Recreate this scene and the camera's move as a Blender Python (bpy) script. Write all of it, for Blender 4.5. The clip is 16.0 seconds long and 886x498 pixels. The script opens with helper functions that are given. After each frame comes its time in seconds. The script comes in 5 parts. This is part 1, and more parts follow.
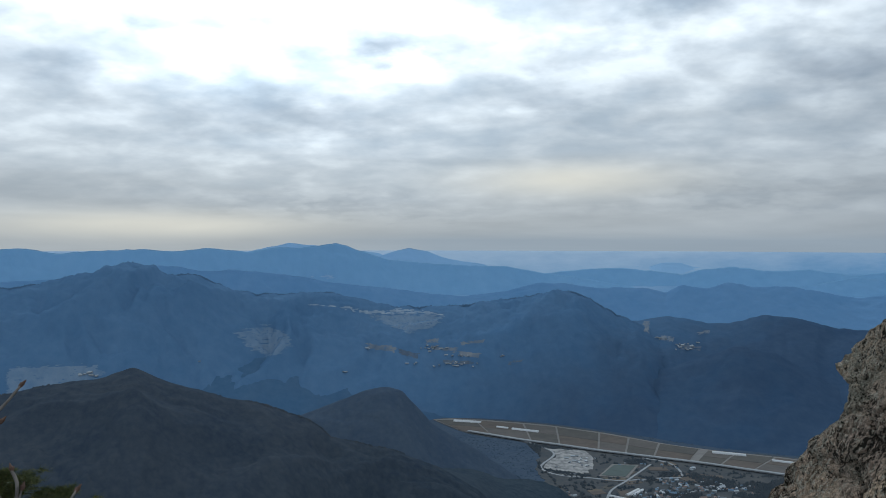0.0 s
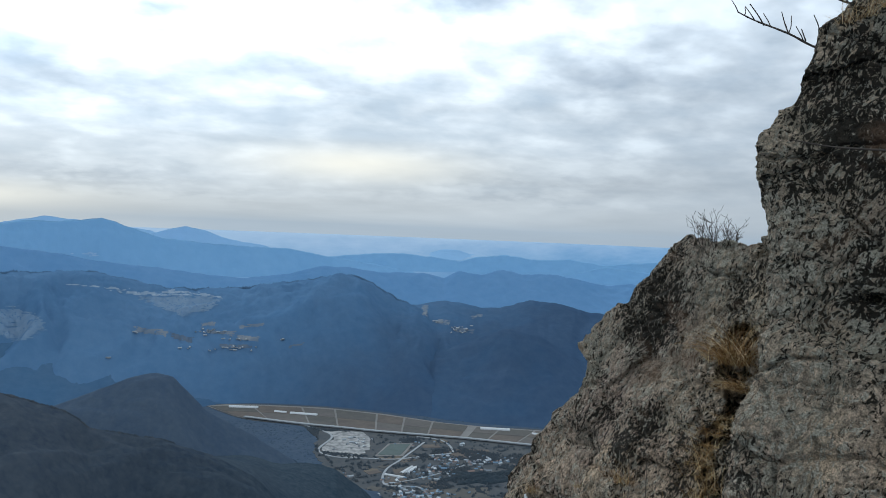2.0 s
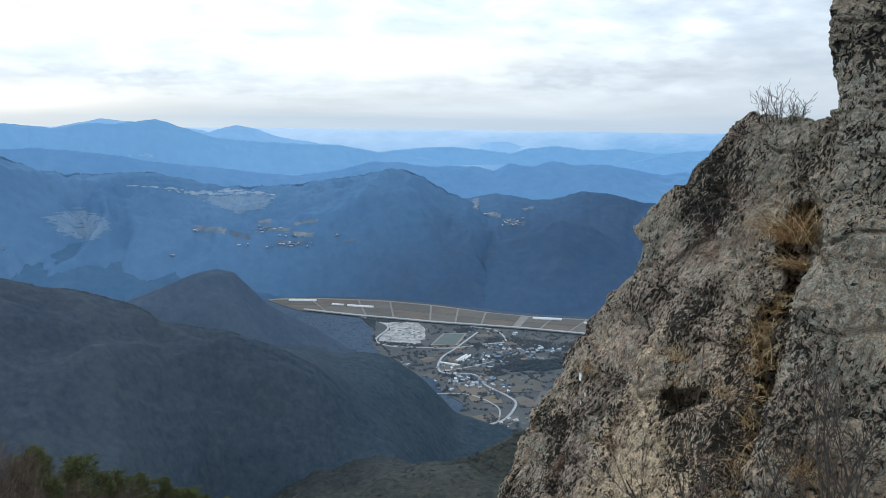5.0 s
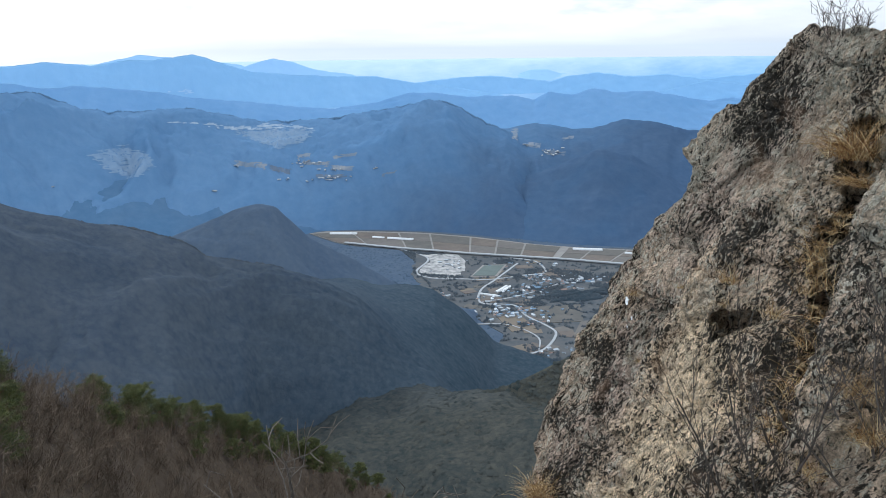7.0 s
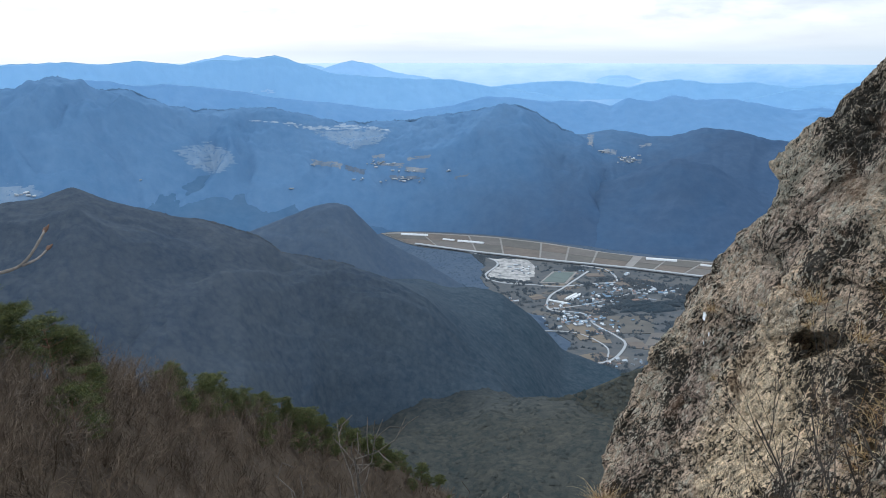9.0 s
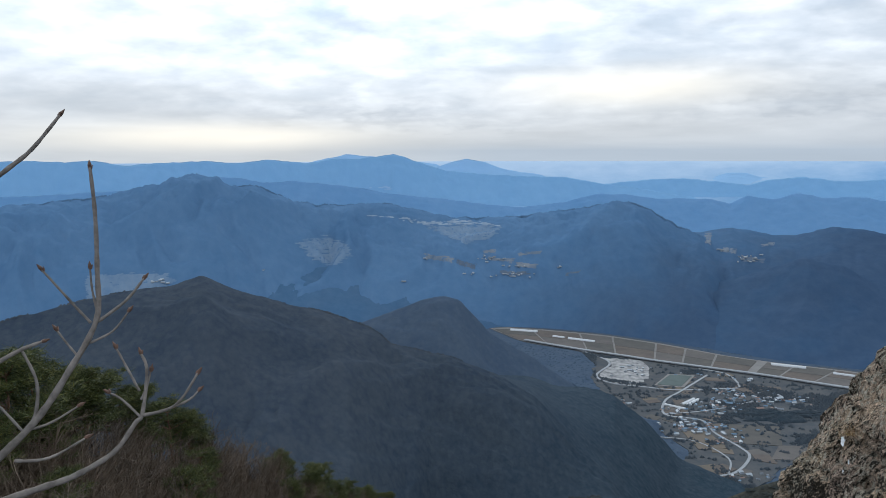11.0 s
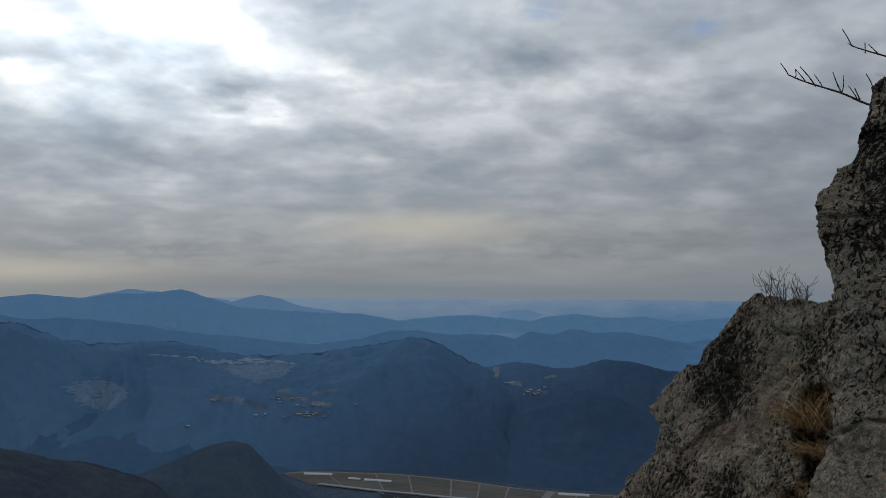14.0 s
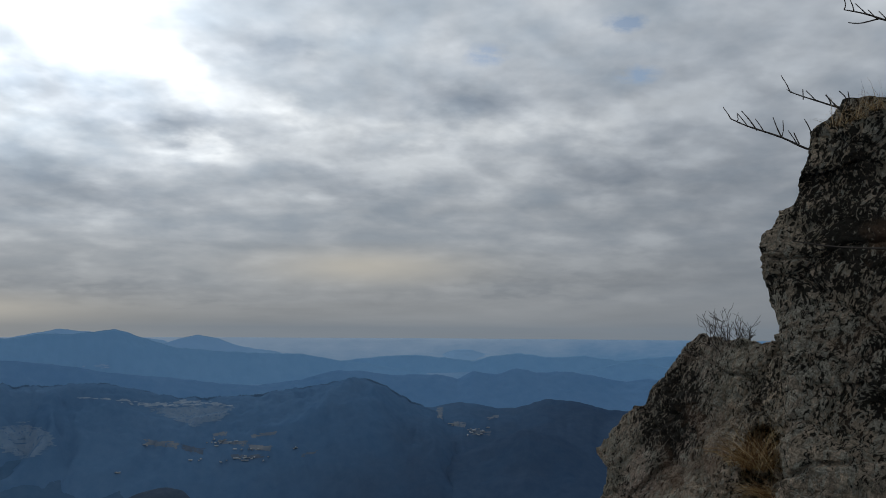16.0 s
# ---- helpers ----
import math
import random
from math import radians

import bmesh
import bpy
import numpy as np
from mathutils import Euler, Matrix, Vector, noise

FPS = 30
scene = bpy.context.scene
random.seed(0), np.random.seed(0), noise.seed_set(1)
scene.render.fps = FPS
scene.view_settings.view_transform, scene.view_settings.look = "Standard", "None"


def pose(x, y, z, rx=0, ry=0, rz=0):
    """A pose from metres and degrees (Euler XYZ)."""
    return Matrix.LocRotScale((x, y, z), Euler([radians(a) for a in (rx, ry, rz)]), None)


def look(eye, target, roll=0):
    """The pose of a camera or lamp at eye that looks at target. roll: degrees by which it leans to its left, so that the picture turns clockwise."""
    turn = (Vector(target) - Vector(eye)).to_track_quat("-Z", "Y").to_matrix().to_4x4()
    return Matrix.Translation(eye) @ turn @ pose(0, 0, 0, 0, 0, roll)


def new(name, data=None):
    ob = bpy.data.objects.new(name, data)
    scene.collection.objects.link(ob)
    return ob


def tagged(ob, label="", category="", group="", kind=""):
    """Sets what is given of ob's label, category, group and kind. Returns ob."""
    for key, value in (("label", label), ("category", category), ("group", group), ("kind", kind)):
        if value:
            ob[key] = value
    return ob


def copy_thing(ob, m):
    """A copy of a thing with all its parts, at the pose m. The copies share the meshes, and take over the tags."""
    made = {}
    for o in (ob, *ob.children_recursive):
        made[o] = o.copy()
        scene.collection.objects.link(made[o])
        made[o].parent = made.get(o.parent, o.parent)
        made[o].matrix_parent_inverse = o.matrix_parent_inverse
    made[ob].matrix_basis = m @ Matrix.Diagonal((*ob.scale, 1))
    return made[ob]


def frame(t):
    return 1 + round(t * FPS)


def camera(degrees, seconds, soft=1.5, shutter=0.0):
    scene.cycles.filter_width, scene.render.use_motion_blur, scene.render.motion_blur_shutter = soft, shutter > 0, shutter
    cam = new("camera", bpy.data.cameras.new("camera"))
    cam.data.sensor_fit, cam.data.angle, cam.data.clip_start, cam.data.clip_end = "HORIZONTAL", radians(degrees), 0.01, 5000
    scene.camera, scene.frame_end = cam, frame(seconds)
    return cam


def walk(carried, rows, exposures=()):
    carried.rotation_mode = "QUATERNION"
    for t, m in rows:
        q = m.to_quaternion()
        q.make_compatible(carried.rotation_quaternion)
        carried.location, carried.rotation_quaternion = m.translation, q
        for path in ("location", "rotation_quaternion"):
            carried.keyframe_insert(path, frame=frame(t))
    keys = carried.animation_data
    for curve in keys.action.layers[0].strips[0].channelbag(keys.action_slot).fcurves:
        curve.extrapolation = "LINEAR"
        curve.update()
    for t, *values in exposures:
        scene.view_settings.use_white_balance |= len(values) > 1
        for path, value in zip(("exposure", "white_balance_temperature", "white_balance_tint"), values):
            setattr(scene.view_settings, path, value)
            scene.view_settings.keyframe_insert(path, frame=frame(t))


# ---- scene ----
cam = camera(61.69, 16.0, 0.9)
PATH = [
    (0.0, pose(-0.031, 0.043, 0.033, 89.32, -0.08, -0.00)),
    (0.5, pose(-0.014, 0.035, 0.027, 89.05, -0.58, -6.16)),
    (1.0, pose(0.004, 0.007, 0.015, 88.83, -1.48, -10.96)),
    (1.5, pose(0.026, 0.019, 0.020, 88.62, -1.97, -14.79)),
    (2.0, pose(0.044, 0.026, 0.021, 88.39, -2.29, -16.50)),
    (2.5, pose(0.053, 0.029, 0.012, 87.78, -2.30, -16.10)),
    (3.0, pose(0.048, 0.029, 0.003, 85.64, -2.24, -15.69)),
    (3.5, pose(0.036, 0.040, -0.013, 83.86, -2.16, -15.02)),
    (4.0, pose(0.031, 0.030, -0.020, 82.49, -1.77, -14.12)),
    (6.5, pose(-0.003, 0.017, -0.058, 76.21, 0.62, -11.17)),
    (7.0, pose(-0.014, 0.032, -0.071, 74.83, 0.68, -9.93)),
    (7.5, pose(-0.026, 0.031, -0.072, 74.26, 0.85, -7.60)),
    (8.0, pose(-0.030, 0.012, -0.063, 74.31, 0.53, -6.47)),
    (8.5, pose(-0.031, 0.009, -0.049, 74.68, 0.23, -5.72)),
    (9.0, pose(-0.047, 0.014, -0.051, 75.13, -0.02, -4.16)),
    (9.5, pose(-0.069, 0.003, -0.039, 76.10, 0.23, 0.21)),
    (10.0, pose(-0.082, 0.006, -0.019, 78.54, 0.55, 3.94)),
    (12.5, pose(-0.027, 0.013, 0.054, 87.68, -0.03, 4.53)),
    (13.0, pose(-0.004, -0.024, 0.022, 90.05, -0.25, 0.83)),
    (13.5, pose(0.027, -0.060, 0.034, 91.69, -0.38, -4.39)),
    (14.0, pose(0.044, -0.090, 0.064, 93.00, -0.40, -11.21)),
    (14.5, pose(0.071, -0.022, 0.064, 94.24, -0.47, -14.48)),
    (15.0, pose(0.061, -0.002, 0.068, 95.01, -0.50, -14.62)),
    (15.5, pose(0.051, -0.001, 0.067, 95.56, -0.50, -14.76)),
    (16.0, pose(0.046, -0.004, 0.070, 96.07, -0.37, -15.55)),
]
EXPOSURES = [(0.0, -1.04, 5750.0, 4.0), (1.0, -0.80, 5750.0, 4.0), (2.0, -0.60, 5750.0, 4.0), (3.0, -0.40, 5750.0, 4.0), (4.0, -0.26, 5750.0, 4.0), (6.5, 0.14, 5950.0, 8.0),
             (7.0, 0.24, 5950.0, 8.0), (7.5, 0.34, 5950.0, 8.0), (8.0, 0.42, 5950.0, 8.0), (8.5, 0.28, 5950.0, 8.0), (9.0, 0.20, 5950.0, 8.0), (10.0, -0.06, 5950.0, 8.0), (12.5, -1.07, 5850.0, 8.0), (13.0, -1.35, 5950.0, 8.0),
             (13.5, -1.62, 6000.0, 8.0), (14.0, -1.71, 6050.0, 8.0), (14.5, -1.75, 6050.0, 8.0), (16.0, -1.76, 6050.0, 8.0)]
walk(cam, PATH, EXPOSURES)

# ---- light: overcast sky with the sun low behind thin cloud ----
SUN_BEARING, SUN_HEIGHT = 13.0, 23.0


def bearing(deg, dist, height=0.0):
    """A point seen from the ledge: degrees to the left of straight ahead, metres away, metres up."""
    a = radians(deg)
    return Vector((-math.sin(a) * dist, math.cos(a) * dist, height))


class Nodes:
    """Short way to write a node tree."""

    def __init__(self, tree):
        self.tree = tree
        tree.nodes.clear()

    def add(self, kind, settings=None, **inputs):
        n = self.tree.nodes.new(kind)
        for key, value in (settings or {}).items():
            setattr(n, key, value)
        for key, value in inputs.items():
            self.put(n, key.replace("_", " "), value)
        return n

    def put(self, n, key, value):
        socket = n.inputs[int(key[1:])] if key[0] == "i" and key[1:].isdigit() else n.inputs[key]
        if isinstance(value, bpy.types.NodeSocket):
            self.tree.links.new(value, socket)
        else:
            socket.default_value = value

    def math(self, op, a, b=0.0, clamp=False):
        return self.add("ShaderNodeMath", {"operation": op, "use_clamp": clamp}, i0=a, i1=b).outputs[0]

    def vec(self, op, a, b=(0, 0, 0)):
        n = self.add("ShaderNodeVectorMath", {"operation": op}, i0=a)
        if op == "SCALE":
            self.put(n, "Scale", b)
        else:
            self.put(n, "i1", b)
        return n.outputs["Value" if op in ("DOT_PRODUCT", "LENGTH") else "Vector"]

    def noise(self, vector, scale, detail=4.0, rough=0.55, distortion=0.0):
        return self.add("ShaderNodeTexNoise", None, Vector=vector, Scale=scale, Detail=detail, Roughness=rough, Distortion=distortion).outputs["Fac"]

    def ramp(self, fac, *stops):
        n = self.add("ShaderNodeValToRGB", None, Fac=fac)
        e = n.color_ramp.elements
        while len(e) < len(stops):
            e.new(0.5)
        for i, (p, c) in enumerate(stops):
            e[i].position, e[i].color = p, ((c, c, c, 1) if isinstance(c, (int, float)) else (*c, 1))
        return n.outputs["Color"]

    def mix(self, fac, a, b, blend="MIX"):
        n = self.add("ShaderNodeMix", {"data_type": "RGBA", "blend_type": blend})
        self.put(n, "i0", fac)
        for i, v in ((6, a), (7, b)):
            self.put(n, "i%d" % i, v if isinstance(v, bpy.types.NodeSocket) else (*v, 1))
        return n.outputs[2]


# cloud banks and bright rows: bearing, elevation, half width, half height (degrees), strength
DARK_BANKS = ((3.9, 14.6, 5.0, 1.2, -0.34), (14.0, 15.6, 6.0, 1.5, -0.22), (-2.5, 20.9, 3.5, 1.2, -0.30), (-17.6, 17.6, 5.0, 1.4, -0.34), (-28.5, 11.9, 4.5, 1.6, -0.22), (-7.5, 10.8, 5.0, 1.3, -0.18),
              (12.3, 9.2, 9.0, 1.6, -0.24), (28.0, 11.5, 5.0, 1.6, -0.26), (20.6, 15.1, 2.5, 0.8, -0.22), (10.0, 2.7, 12.0, 0.8, -0.16), (-21.0, 3.3, 10.0, 0.7, -0.12), (-40.0, 13.0, 15.0, 13.0, -0.24))
THIN_ROWS = ((18.2, 13.1, 6.0, 1.6, 0.30), (3.1, 12.9, 3.2, 0.6, 0.28), (-3.9, 16.2, 3.0, 0.8, 0.32), (-14.0, 15.2, 6.0, 0.8, 0.24), (5.3, 18.8, 3.0, 1.0, 0.22), (-9.5, 20.9, 3.5, 1.0, 0.16), (-25.5, 15.2, 5.0, 0.8, 0.16))


def sky():
    w = bpy.data.worlds.new("overcast_sky")
    scene.world, w.use_nodes = w, True
    n = Nodes(w.node_tree)
    way = n.vec("NORMALIZE", n.add("ShaderNodeTexCoord").outputs["Generated"])
    xyz = n.add("ShaderNodeSeparateXYZ", None, Vector=way)
    up = n.math("MAXIMUM", xyz.outputs["Z"], 0.0)
    flat = n.math("DIVIDE", 1.0, n.math("ADD", up, 0.28))
    deck = n.add("ShaderNodeCombineXYZ", None, X=n.math("MULTIPLY", xyz.outputs["X"], flat), Y=n.math("MULTIPLY", xyz.outputs["Y"], flat), Z=0.0).outputs[0]
    deck = n.add("ShaderNodeMapping", None, Vector=deck, Rotation=(0, 0, radians(14)), Location=(3.1, 1.7, 0), Scale=(1.0, 1.08, 1.0)).outputs[0]
    broad = n.noise(deck, 1.5, 2.0, 0.5)
    puffs = n.noise(deck, 5.6, 4.6, 0.50, 0.10)
    clouds = n.math("ADD", n.math("MULTIPLY", broad, 0.45), n.math("MULTIPLY", puffs, 0.55))
    tone = n.ramp(clouds, (0.37, (0.90, 0.975, 1.045)), (0.455, (1.09, 1.135, 1.17)), (0.53, (1.31, 1.325, 1.33)), (0.63, (1.72, 1.71, 1.67)))
    # the deck thins out round the hidden sun
    sun = bearing(SUN_BEARING, math.cos(radians(SUN_HEIGHT)), math.sin(radians(SUN_HEIGHT)))
    near = n.math("MAXIMUM", n.vec("DOT_PRODUCT", way, sun), 0.0)
    veil = n.ramp(n.noise(deck, 6.0, 3.5, 0.45, 0.2), (0.36, 0.6), (0.62, 1.45))
    glow = n.math("ADD", n.math("MULTIPLY", n.math("MULTIPLY", n.math("POWER", near, 70.0), veil), 1.35), n.math("MULTIPLY", n.math("POWER", near, 8.0), 0.50))
    lit = n.mix(1.0, tone, n.add("ShaderNodeCombineXYZ", None, X=n.math("ADD", glow, 0.90), Y=n.math("ADD", glow, 0.91), Z=n.math("ADD", glow, 0.93)).outputs[0], "MULTIPLY")
    rise = n.math("MULTIPLY", n.math("MINIMUM", n.math("SUBTRACT", up, 0.16, True), 0.22), 1.6)
    lit = n.vec("SCALE", lit, n.math("SUBTRACT", n.math("ADD", 1.0, rise), n.math("MULTIPLY", n.math("SUBTRACT", up, 0.42, True), 1.15)))
    low = n.math("SUBTRACT", 1.0, n.math("DIVIDE", up, 0.12), True)
    calm = n.math("SUBTRACT", 1.0, n.math("DIVIDE", up, 0.21), True)
    lit = n.mix(n.math("MULTIPLY", calm, 0.75), lit, (0.93, 0.945, 0.95))
    band = n.ramp(low, (0.0, 0.0), (0.55, 0.35), (1.0, 0.95))
    warm = n.mix(n.math("POWER", near, 3.0), (0.70, 0.715, 0.735), (1.05, 1.00, 0.92))
    col = n.mix(band, lit, warm)
    # long low streaks, and two thin places in the deck near the skyline
    side = n.math("ARCTAN2", n.math("MULTIPLY", xyz.outputs["X"], -1.0), xyz.outputs["Y"])
    height = n.math("ARCSINE", xyz.outputs["Z"])
    streak = n.noise(n.add("ShaderNodeCombineXYZ", None, X=n.math("MULTIPLY", side, 2.2), Y=n.math("MULTIPLY", height, 22.0), Z=0.0).outputs[0], 1.0, 4.0, 0.55, 0.4)
    shade = n.ramp(streak, (0.34, 0.86), (0.66, 1.12))
    col = n.mix(n.math("SUBTRACT", 1.0, n.math("DIVIDE", up, 0.30), True), col, n.mix(1.0, col, shade, "MULTIPLY"))
    # the larger banks and thin rows of the deck
    swirl = n.add("ShaderNodeSeparateXYZ", None, Vector=n.add("ShaderNodeTexNoise", None, Vector=deck, Scale=9.0, Detail=4.0, Roughness=0.5).outputs["Color"])
    bank_side = n.math("ADD", side, n.math("MULTIPLY", n.math("SUBTRACT", swirl.outputs["X"], 0.5), 0.15))
    bank_height = n.math("ADD", height, n.math("MULTIPLY", n.math("SUBTRACT", swirl.outputs["Y"], 0.5), 0.08))
    gain_sum = 1.0
    for a, e, wide, tall, gain in DARK_BANKS + THIN_ROWS:
        dx = n.math("DIVIDE", n.math("SUBTRACT", bank_side, radians(a)), radians(wide))
        dy = n.math("DIVIDE", n.math("SUBTRACT", bank_height, radians(e)), radians(tall))
        blob = n.math("EXPONENT", n.math("MULTIPLY", n.math("ADD", n.math("MULTIPLY", dx, dx), n.math("MULTIPLY", dy, dy)), -1.0))
        gain_sum = n.math("ADD", n.math("MULTIPLY", blob, gain), gain_sum)
    blue = n.math("ADD", n.math("MULTIPLY", n.math("SUBTRACT", gain_sum, 1.0), 0.80), 1.0)
    col = n.mix(1.0, col, n.add("ShaderNodeCombineXYZ", None, X=gain_sum, Y=n.math("ADD", n.math("MULTIPLY", gain_sum, 0.6), n.math("MULTIPLY", blue, 0.4)), Z=blue).outputs[0], "MULTIPLY")
    # small puffs on the deck
    puff = n.ramp(n.noise(deck, 11.0, 3.0, 0.45, 0.15), (0.34, 0.94), (0.66, 1.08))
    col = n.mix(n.math("MULTIPLY", n.math("SUBTRACT", up, 0.08, True), 5.0, True), col, n.mix(1.0, col, puff, "MULTIPLY"))
    for a, e, wide, tall, gain in ((-10.0, 4.6, 8.0, 1.3, 0.72), (21.0, 1.0, 11.0, 1.0, 0.85)):
        dx = n.math("DIVIDE", n.math("SUBTRACT", side, radians(a)), radians(wide))
        dy = n.math("DIVIDE", n.math("SUBTRACT", height, radians(e)), radians(tall))
        thin = n.math("EXPONENT", n.math("MULTIPLY", n.math("ADD", n.math("MULTIPLY", dx, dx), n.math("MULTIPLY", dy, dy)), -1.0))
        thin = n.math("MULTIPLY", thin, n.math("ADD", streak, 0.45))
        col = n.mix(n.math("MULTIPLY", thin, gain), col, (1.75, 1.55, 1.25))
    haze = n.math("MULTIPLY", n.math("EXPONENT", n.math("MULTIPLY", up, -80.0)), n.ramp(side, (0.0, 1.0), (0.28, 0.35)))
    col = n.mix(n.math("MULTIPLY", haze, 0.75), col, (0.62, 0.70, 0.785))
    # clear sky shows through the few gaps
    clear = n.add("ShaderNodeTexSky", {"sky_type": "NISHITA", "sun_disc": False, "sun_elevation": radians(SUN_HEIGHT), "sun_rotation": radians(-SUN_BEARING)}).outputs[0]
    clear = n.vec("SCALE", clear, 0.10)
    for a, e, wide, tall in ((-18.9, 20.7, 2.0, 0.8), (-30.6, 18.8, 1.6, 0.7), (-29.8, 22.4, 1.8, 0.7)):
        dx = n.math("DIVIDE", n.math("SUBTRACT", side, radians(a)), radians(wide))
        dy = n.math("DIVIDE", n.math("SUBTRACT", height, radians(e)), radians(tall))
        hole = n.math("EXPONENT", n.math("MULTIPLY", n.math("ADD", n.math("MULTIPLY", dx, dx), n.math("MULTIPLY", dy, dy)), -1.0))
        hole = n.ramp(n.math("MULTIPLY", hole, n.math("ADD", n.math("MULTIPLY", n.math("SUBTRACT", n.noise(deck, 13.0, 4.0, 0.65), 0.5), 2.6), 0.6)), (0.12, 0.0), (0.55, 0.75))
        col = n.mix(hole, col, n.vec("SCALE", clear, 2.6))
    bg = n.add("ShaderNodeBackground", None, Color=col, Strength=1.0)
    out = n.add("ShaderNodeOutputWorld")
    w.node_tree.links.new(bg.outputs[0], out.inputs[0])


sky()
sun = new("sun", bpy.data.lights.new("sun", "SUN"))
sun.data.energy, sun.data.angle, sun.data.color = 1.45, radians(14), (1.0, 0.945, 0.865)
sun.matrix_world = look(bearing(SUN_BEARING, 100 * math.cos(radians(SUN_HEIGHT)), 100 * math.sin(radians(SUN_HEIGHT))), (0, 0, 0))


# ---- materials ----
def material(name, paint):
    m = bpy.data.materials.new(name)
    m.use_nodes = True
    n = Nodes(m.node_tree)
    out = n.add("ShaderNodeOutputMaterial")
    shader = n.add("ShaderNodeBsdfPrincipled")
    shader.inputs["Specular IOR Level"].default_value = 0.25
    paint(n, shader, n.add("ShaderNodeNewGeometry").outputs["Position"])
    m.node_tree.links.new(shader.outputs[0], out.inputs[0])
    return m


def plain(name, colour, rough=0.8, vary=0.25, scale=6.0, metal=0.0):
    """A surface of one colour with grain and stains."""
    def paint(n, s, pos):
        a = n.noise(pos, scale, 5.0, 0.6)
        dark = tuple(c * (1 - vary) for c in colour)
        light = tuple(min(1, c * (1 + vary)) for c in colour)
        n.put(s, "Base Color", n.mix(n.ramp(a, (0.3, 0.0), (0.7, 1.0)), dark, light))
        n.put(s, "Roughness", rough)
        n.put(s, "Metallic", metal)
        n.put(s, "Normal", n.add("ShaderNodeBump", None, Strength=0.25, Height=n.noise(pos, scale * 6, 3.0)).outputs[0])
    return material(name, paint)


def woodland(name, dark, light, grain=0.08, broad=0.006, bump=6.0, strength=0.5, tree=0.0, other=None, along=None):
    """Leafless forest on a slope: crowns as fine grain, stands of other trees as broad patches; by position it shifts
    to a second pair of tones.
    """
    def paint(n, s, pos):
        fall = n.vec("MULTIPLY", pos, (1.0, 1.0, 0.35))
        fine = n.noise(fall, grain, 6.0, 0.65)
        wide = n.noise(fall, broad, 5.0, 0.6, 0.15)
        a = n.math("ADD", n.math("MULTIPLY", fine, 0.5), n.math("MULTIPLY", wide, 0.5))
        if tree:
            # single crowns, each a little lighter or darker, on the stands
            cell = n.add("ShaderNodeTexVoronoi", None, Vector=n.vec("ADD", pos, n.vec("SCALE", n.add("ShaderNodeTexNoise", None, Vector=pos, Scale=0.3).outputs["Color"], tree)), Scale=1.0 / tree)
            own = n.add("ShaderNodeSeparateXYZ", None, Vector=cell.outputs["Color"]).outputs["X"]
            crown = n.math("SUBTRACT", n.math("MULTIPLY", own, 0.11), n.math("MULTIPLY", cell.outputs["Distance"], 0.14))
            a = n.math("ADD", a, n.math("ADD", crown, 0.015))
            fine = n.math("SUBTRACT", fine, n.math("MULTIPLY", cell.outputs["Distance"], 0.5))
        tone = n.ramp(a, (0.34, 0.0), (0.66, 1.0))
        colour = n.mix(tone, dark, light)
        # on far slopes and the plain this shift is haze painted in
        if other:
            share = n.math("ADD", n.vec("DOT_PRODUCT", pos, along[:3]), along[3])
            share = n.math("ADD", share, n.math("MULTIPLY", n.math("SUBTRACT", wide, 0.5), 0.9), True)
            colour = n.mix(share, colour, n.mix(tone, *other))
        n.put(s, "Base Color", colour)
        n.put(s, "Roughness", 1.0)
        n.put(s, "Specular IOR Level", 0.0)
        n.put(s, "Normal", n.add("ShaderNodeBump", None, Strength=strength, Distance=bump, Height=fine).outputs[0])
    return material(name, paint)


# tones with less painted haze, for nearer, lower and right-hand slopes
LESS_HAZE = ((0.041, 0.076, 0.140), (0.064, 0.103, 0.170))
# distance haze is put into these base colours: bluer, then paler, farther off
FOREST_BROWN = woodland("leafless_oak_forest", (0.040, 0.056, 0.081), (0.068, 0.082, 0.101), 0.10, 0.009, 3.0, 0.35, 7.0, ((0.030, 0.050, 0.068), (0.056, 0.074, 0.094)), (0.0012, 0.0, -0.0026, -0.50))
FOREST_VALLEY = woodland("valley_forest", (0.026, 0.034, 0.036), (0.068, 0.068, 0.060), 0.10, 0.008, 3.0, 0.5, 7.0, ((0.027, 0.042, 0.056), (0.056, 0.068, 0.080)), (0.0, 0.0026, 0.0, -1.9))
FOREST_HILL = woodland("hazed_hill_forest", (0.060, 0.088, 0.134), (0.082, 0.110, 0.150), 0.06, 0.008, 4.0, 0.3, 9.0)
FOREST_MID = woodland("hazed_blue_forest", (0.082, 0.164, 0.290), (0.114, 0.204, 0.336), 0.03, 0.0045, 6.0, 0.3, 0.0, LESS_HAZE, (0.00085, -0.00085, -0.0008, 2.02))
FOREST_SPUR = woodland("hazed_spur_forest", (0.062, 0.128, 0.226), (0.092, 0.164, 0.266), 0.03, 0.006, 6.0, 0.3, 0.0, LESS_HAZE, (0.0006, 0.0, -0.0006, 0.10))
FOREST_FAR = woodland("hazed_pale_forest", (0.128, 0.258, 0.452), (0.160, 0.294, 0.490), 0.02, 0.004, 8.0, 0.35)
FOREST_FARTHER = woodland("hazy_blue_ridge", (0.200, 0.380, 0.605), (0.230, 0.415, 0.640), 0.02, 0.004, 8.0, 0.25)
FOREST_FARTHEST = woodland("haziest_ridge", (0.275, 0.455, 0.680), (0.290, 0.470, 0.695), 0.02, 0.003, 8.0, 0.1)
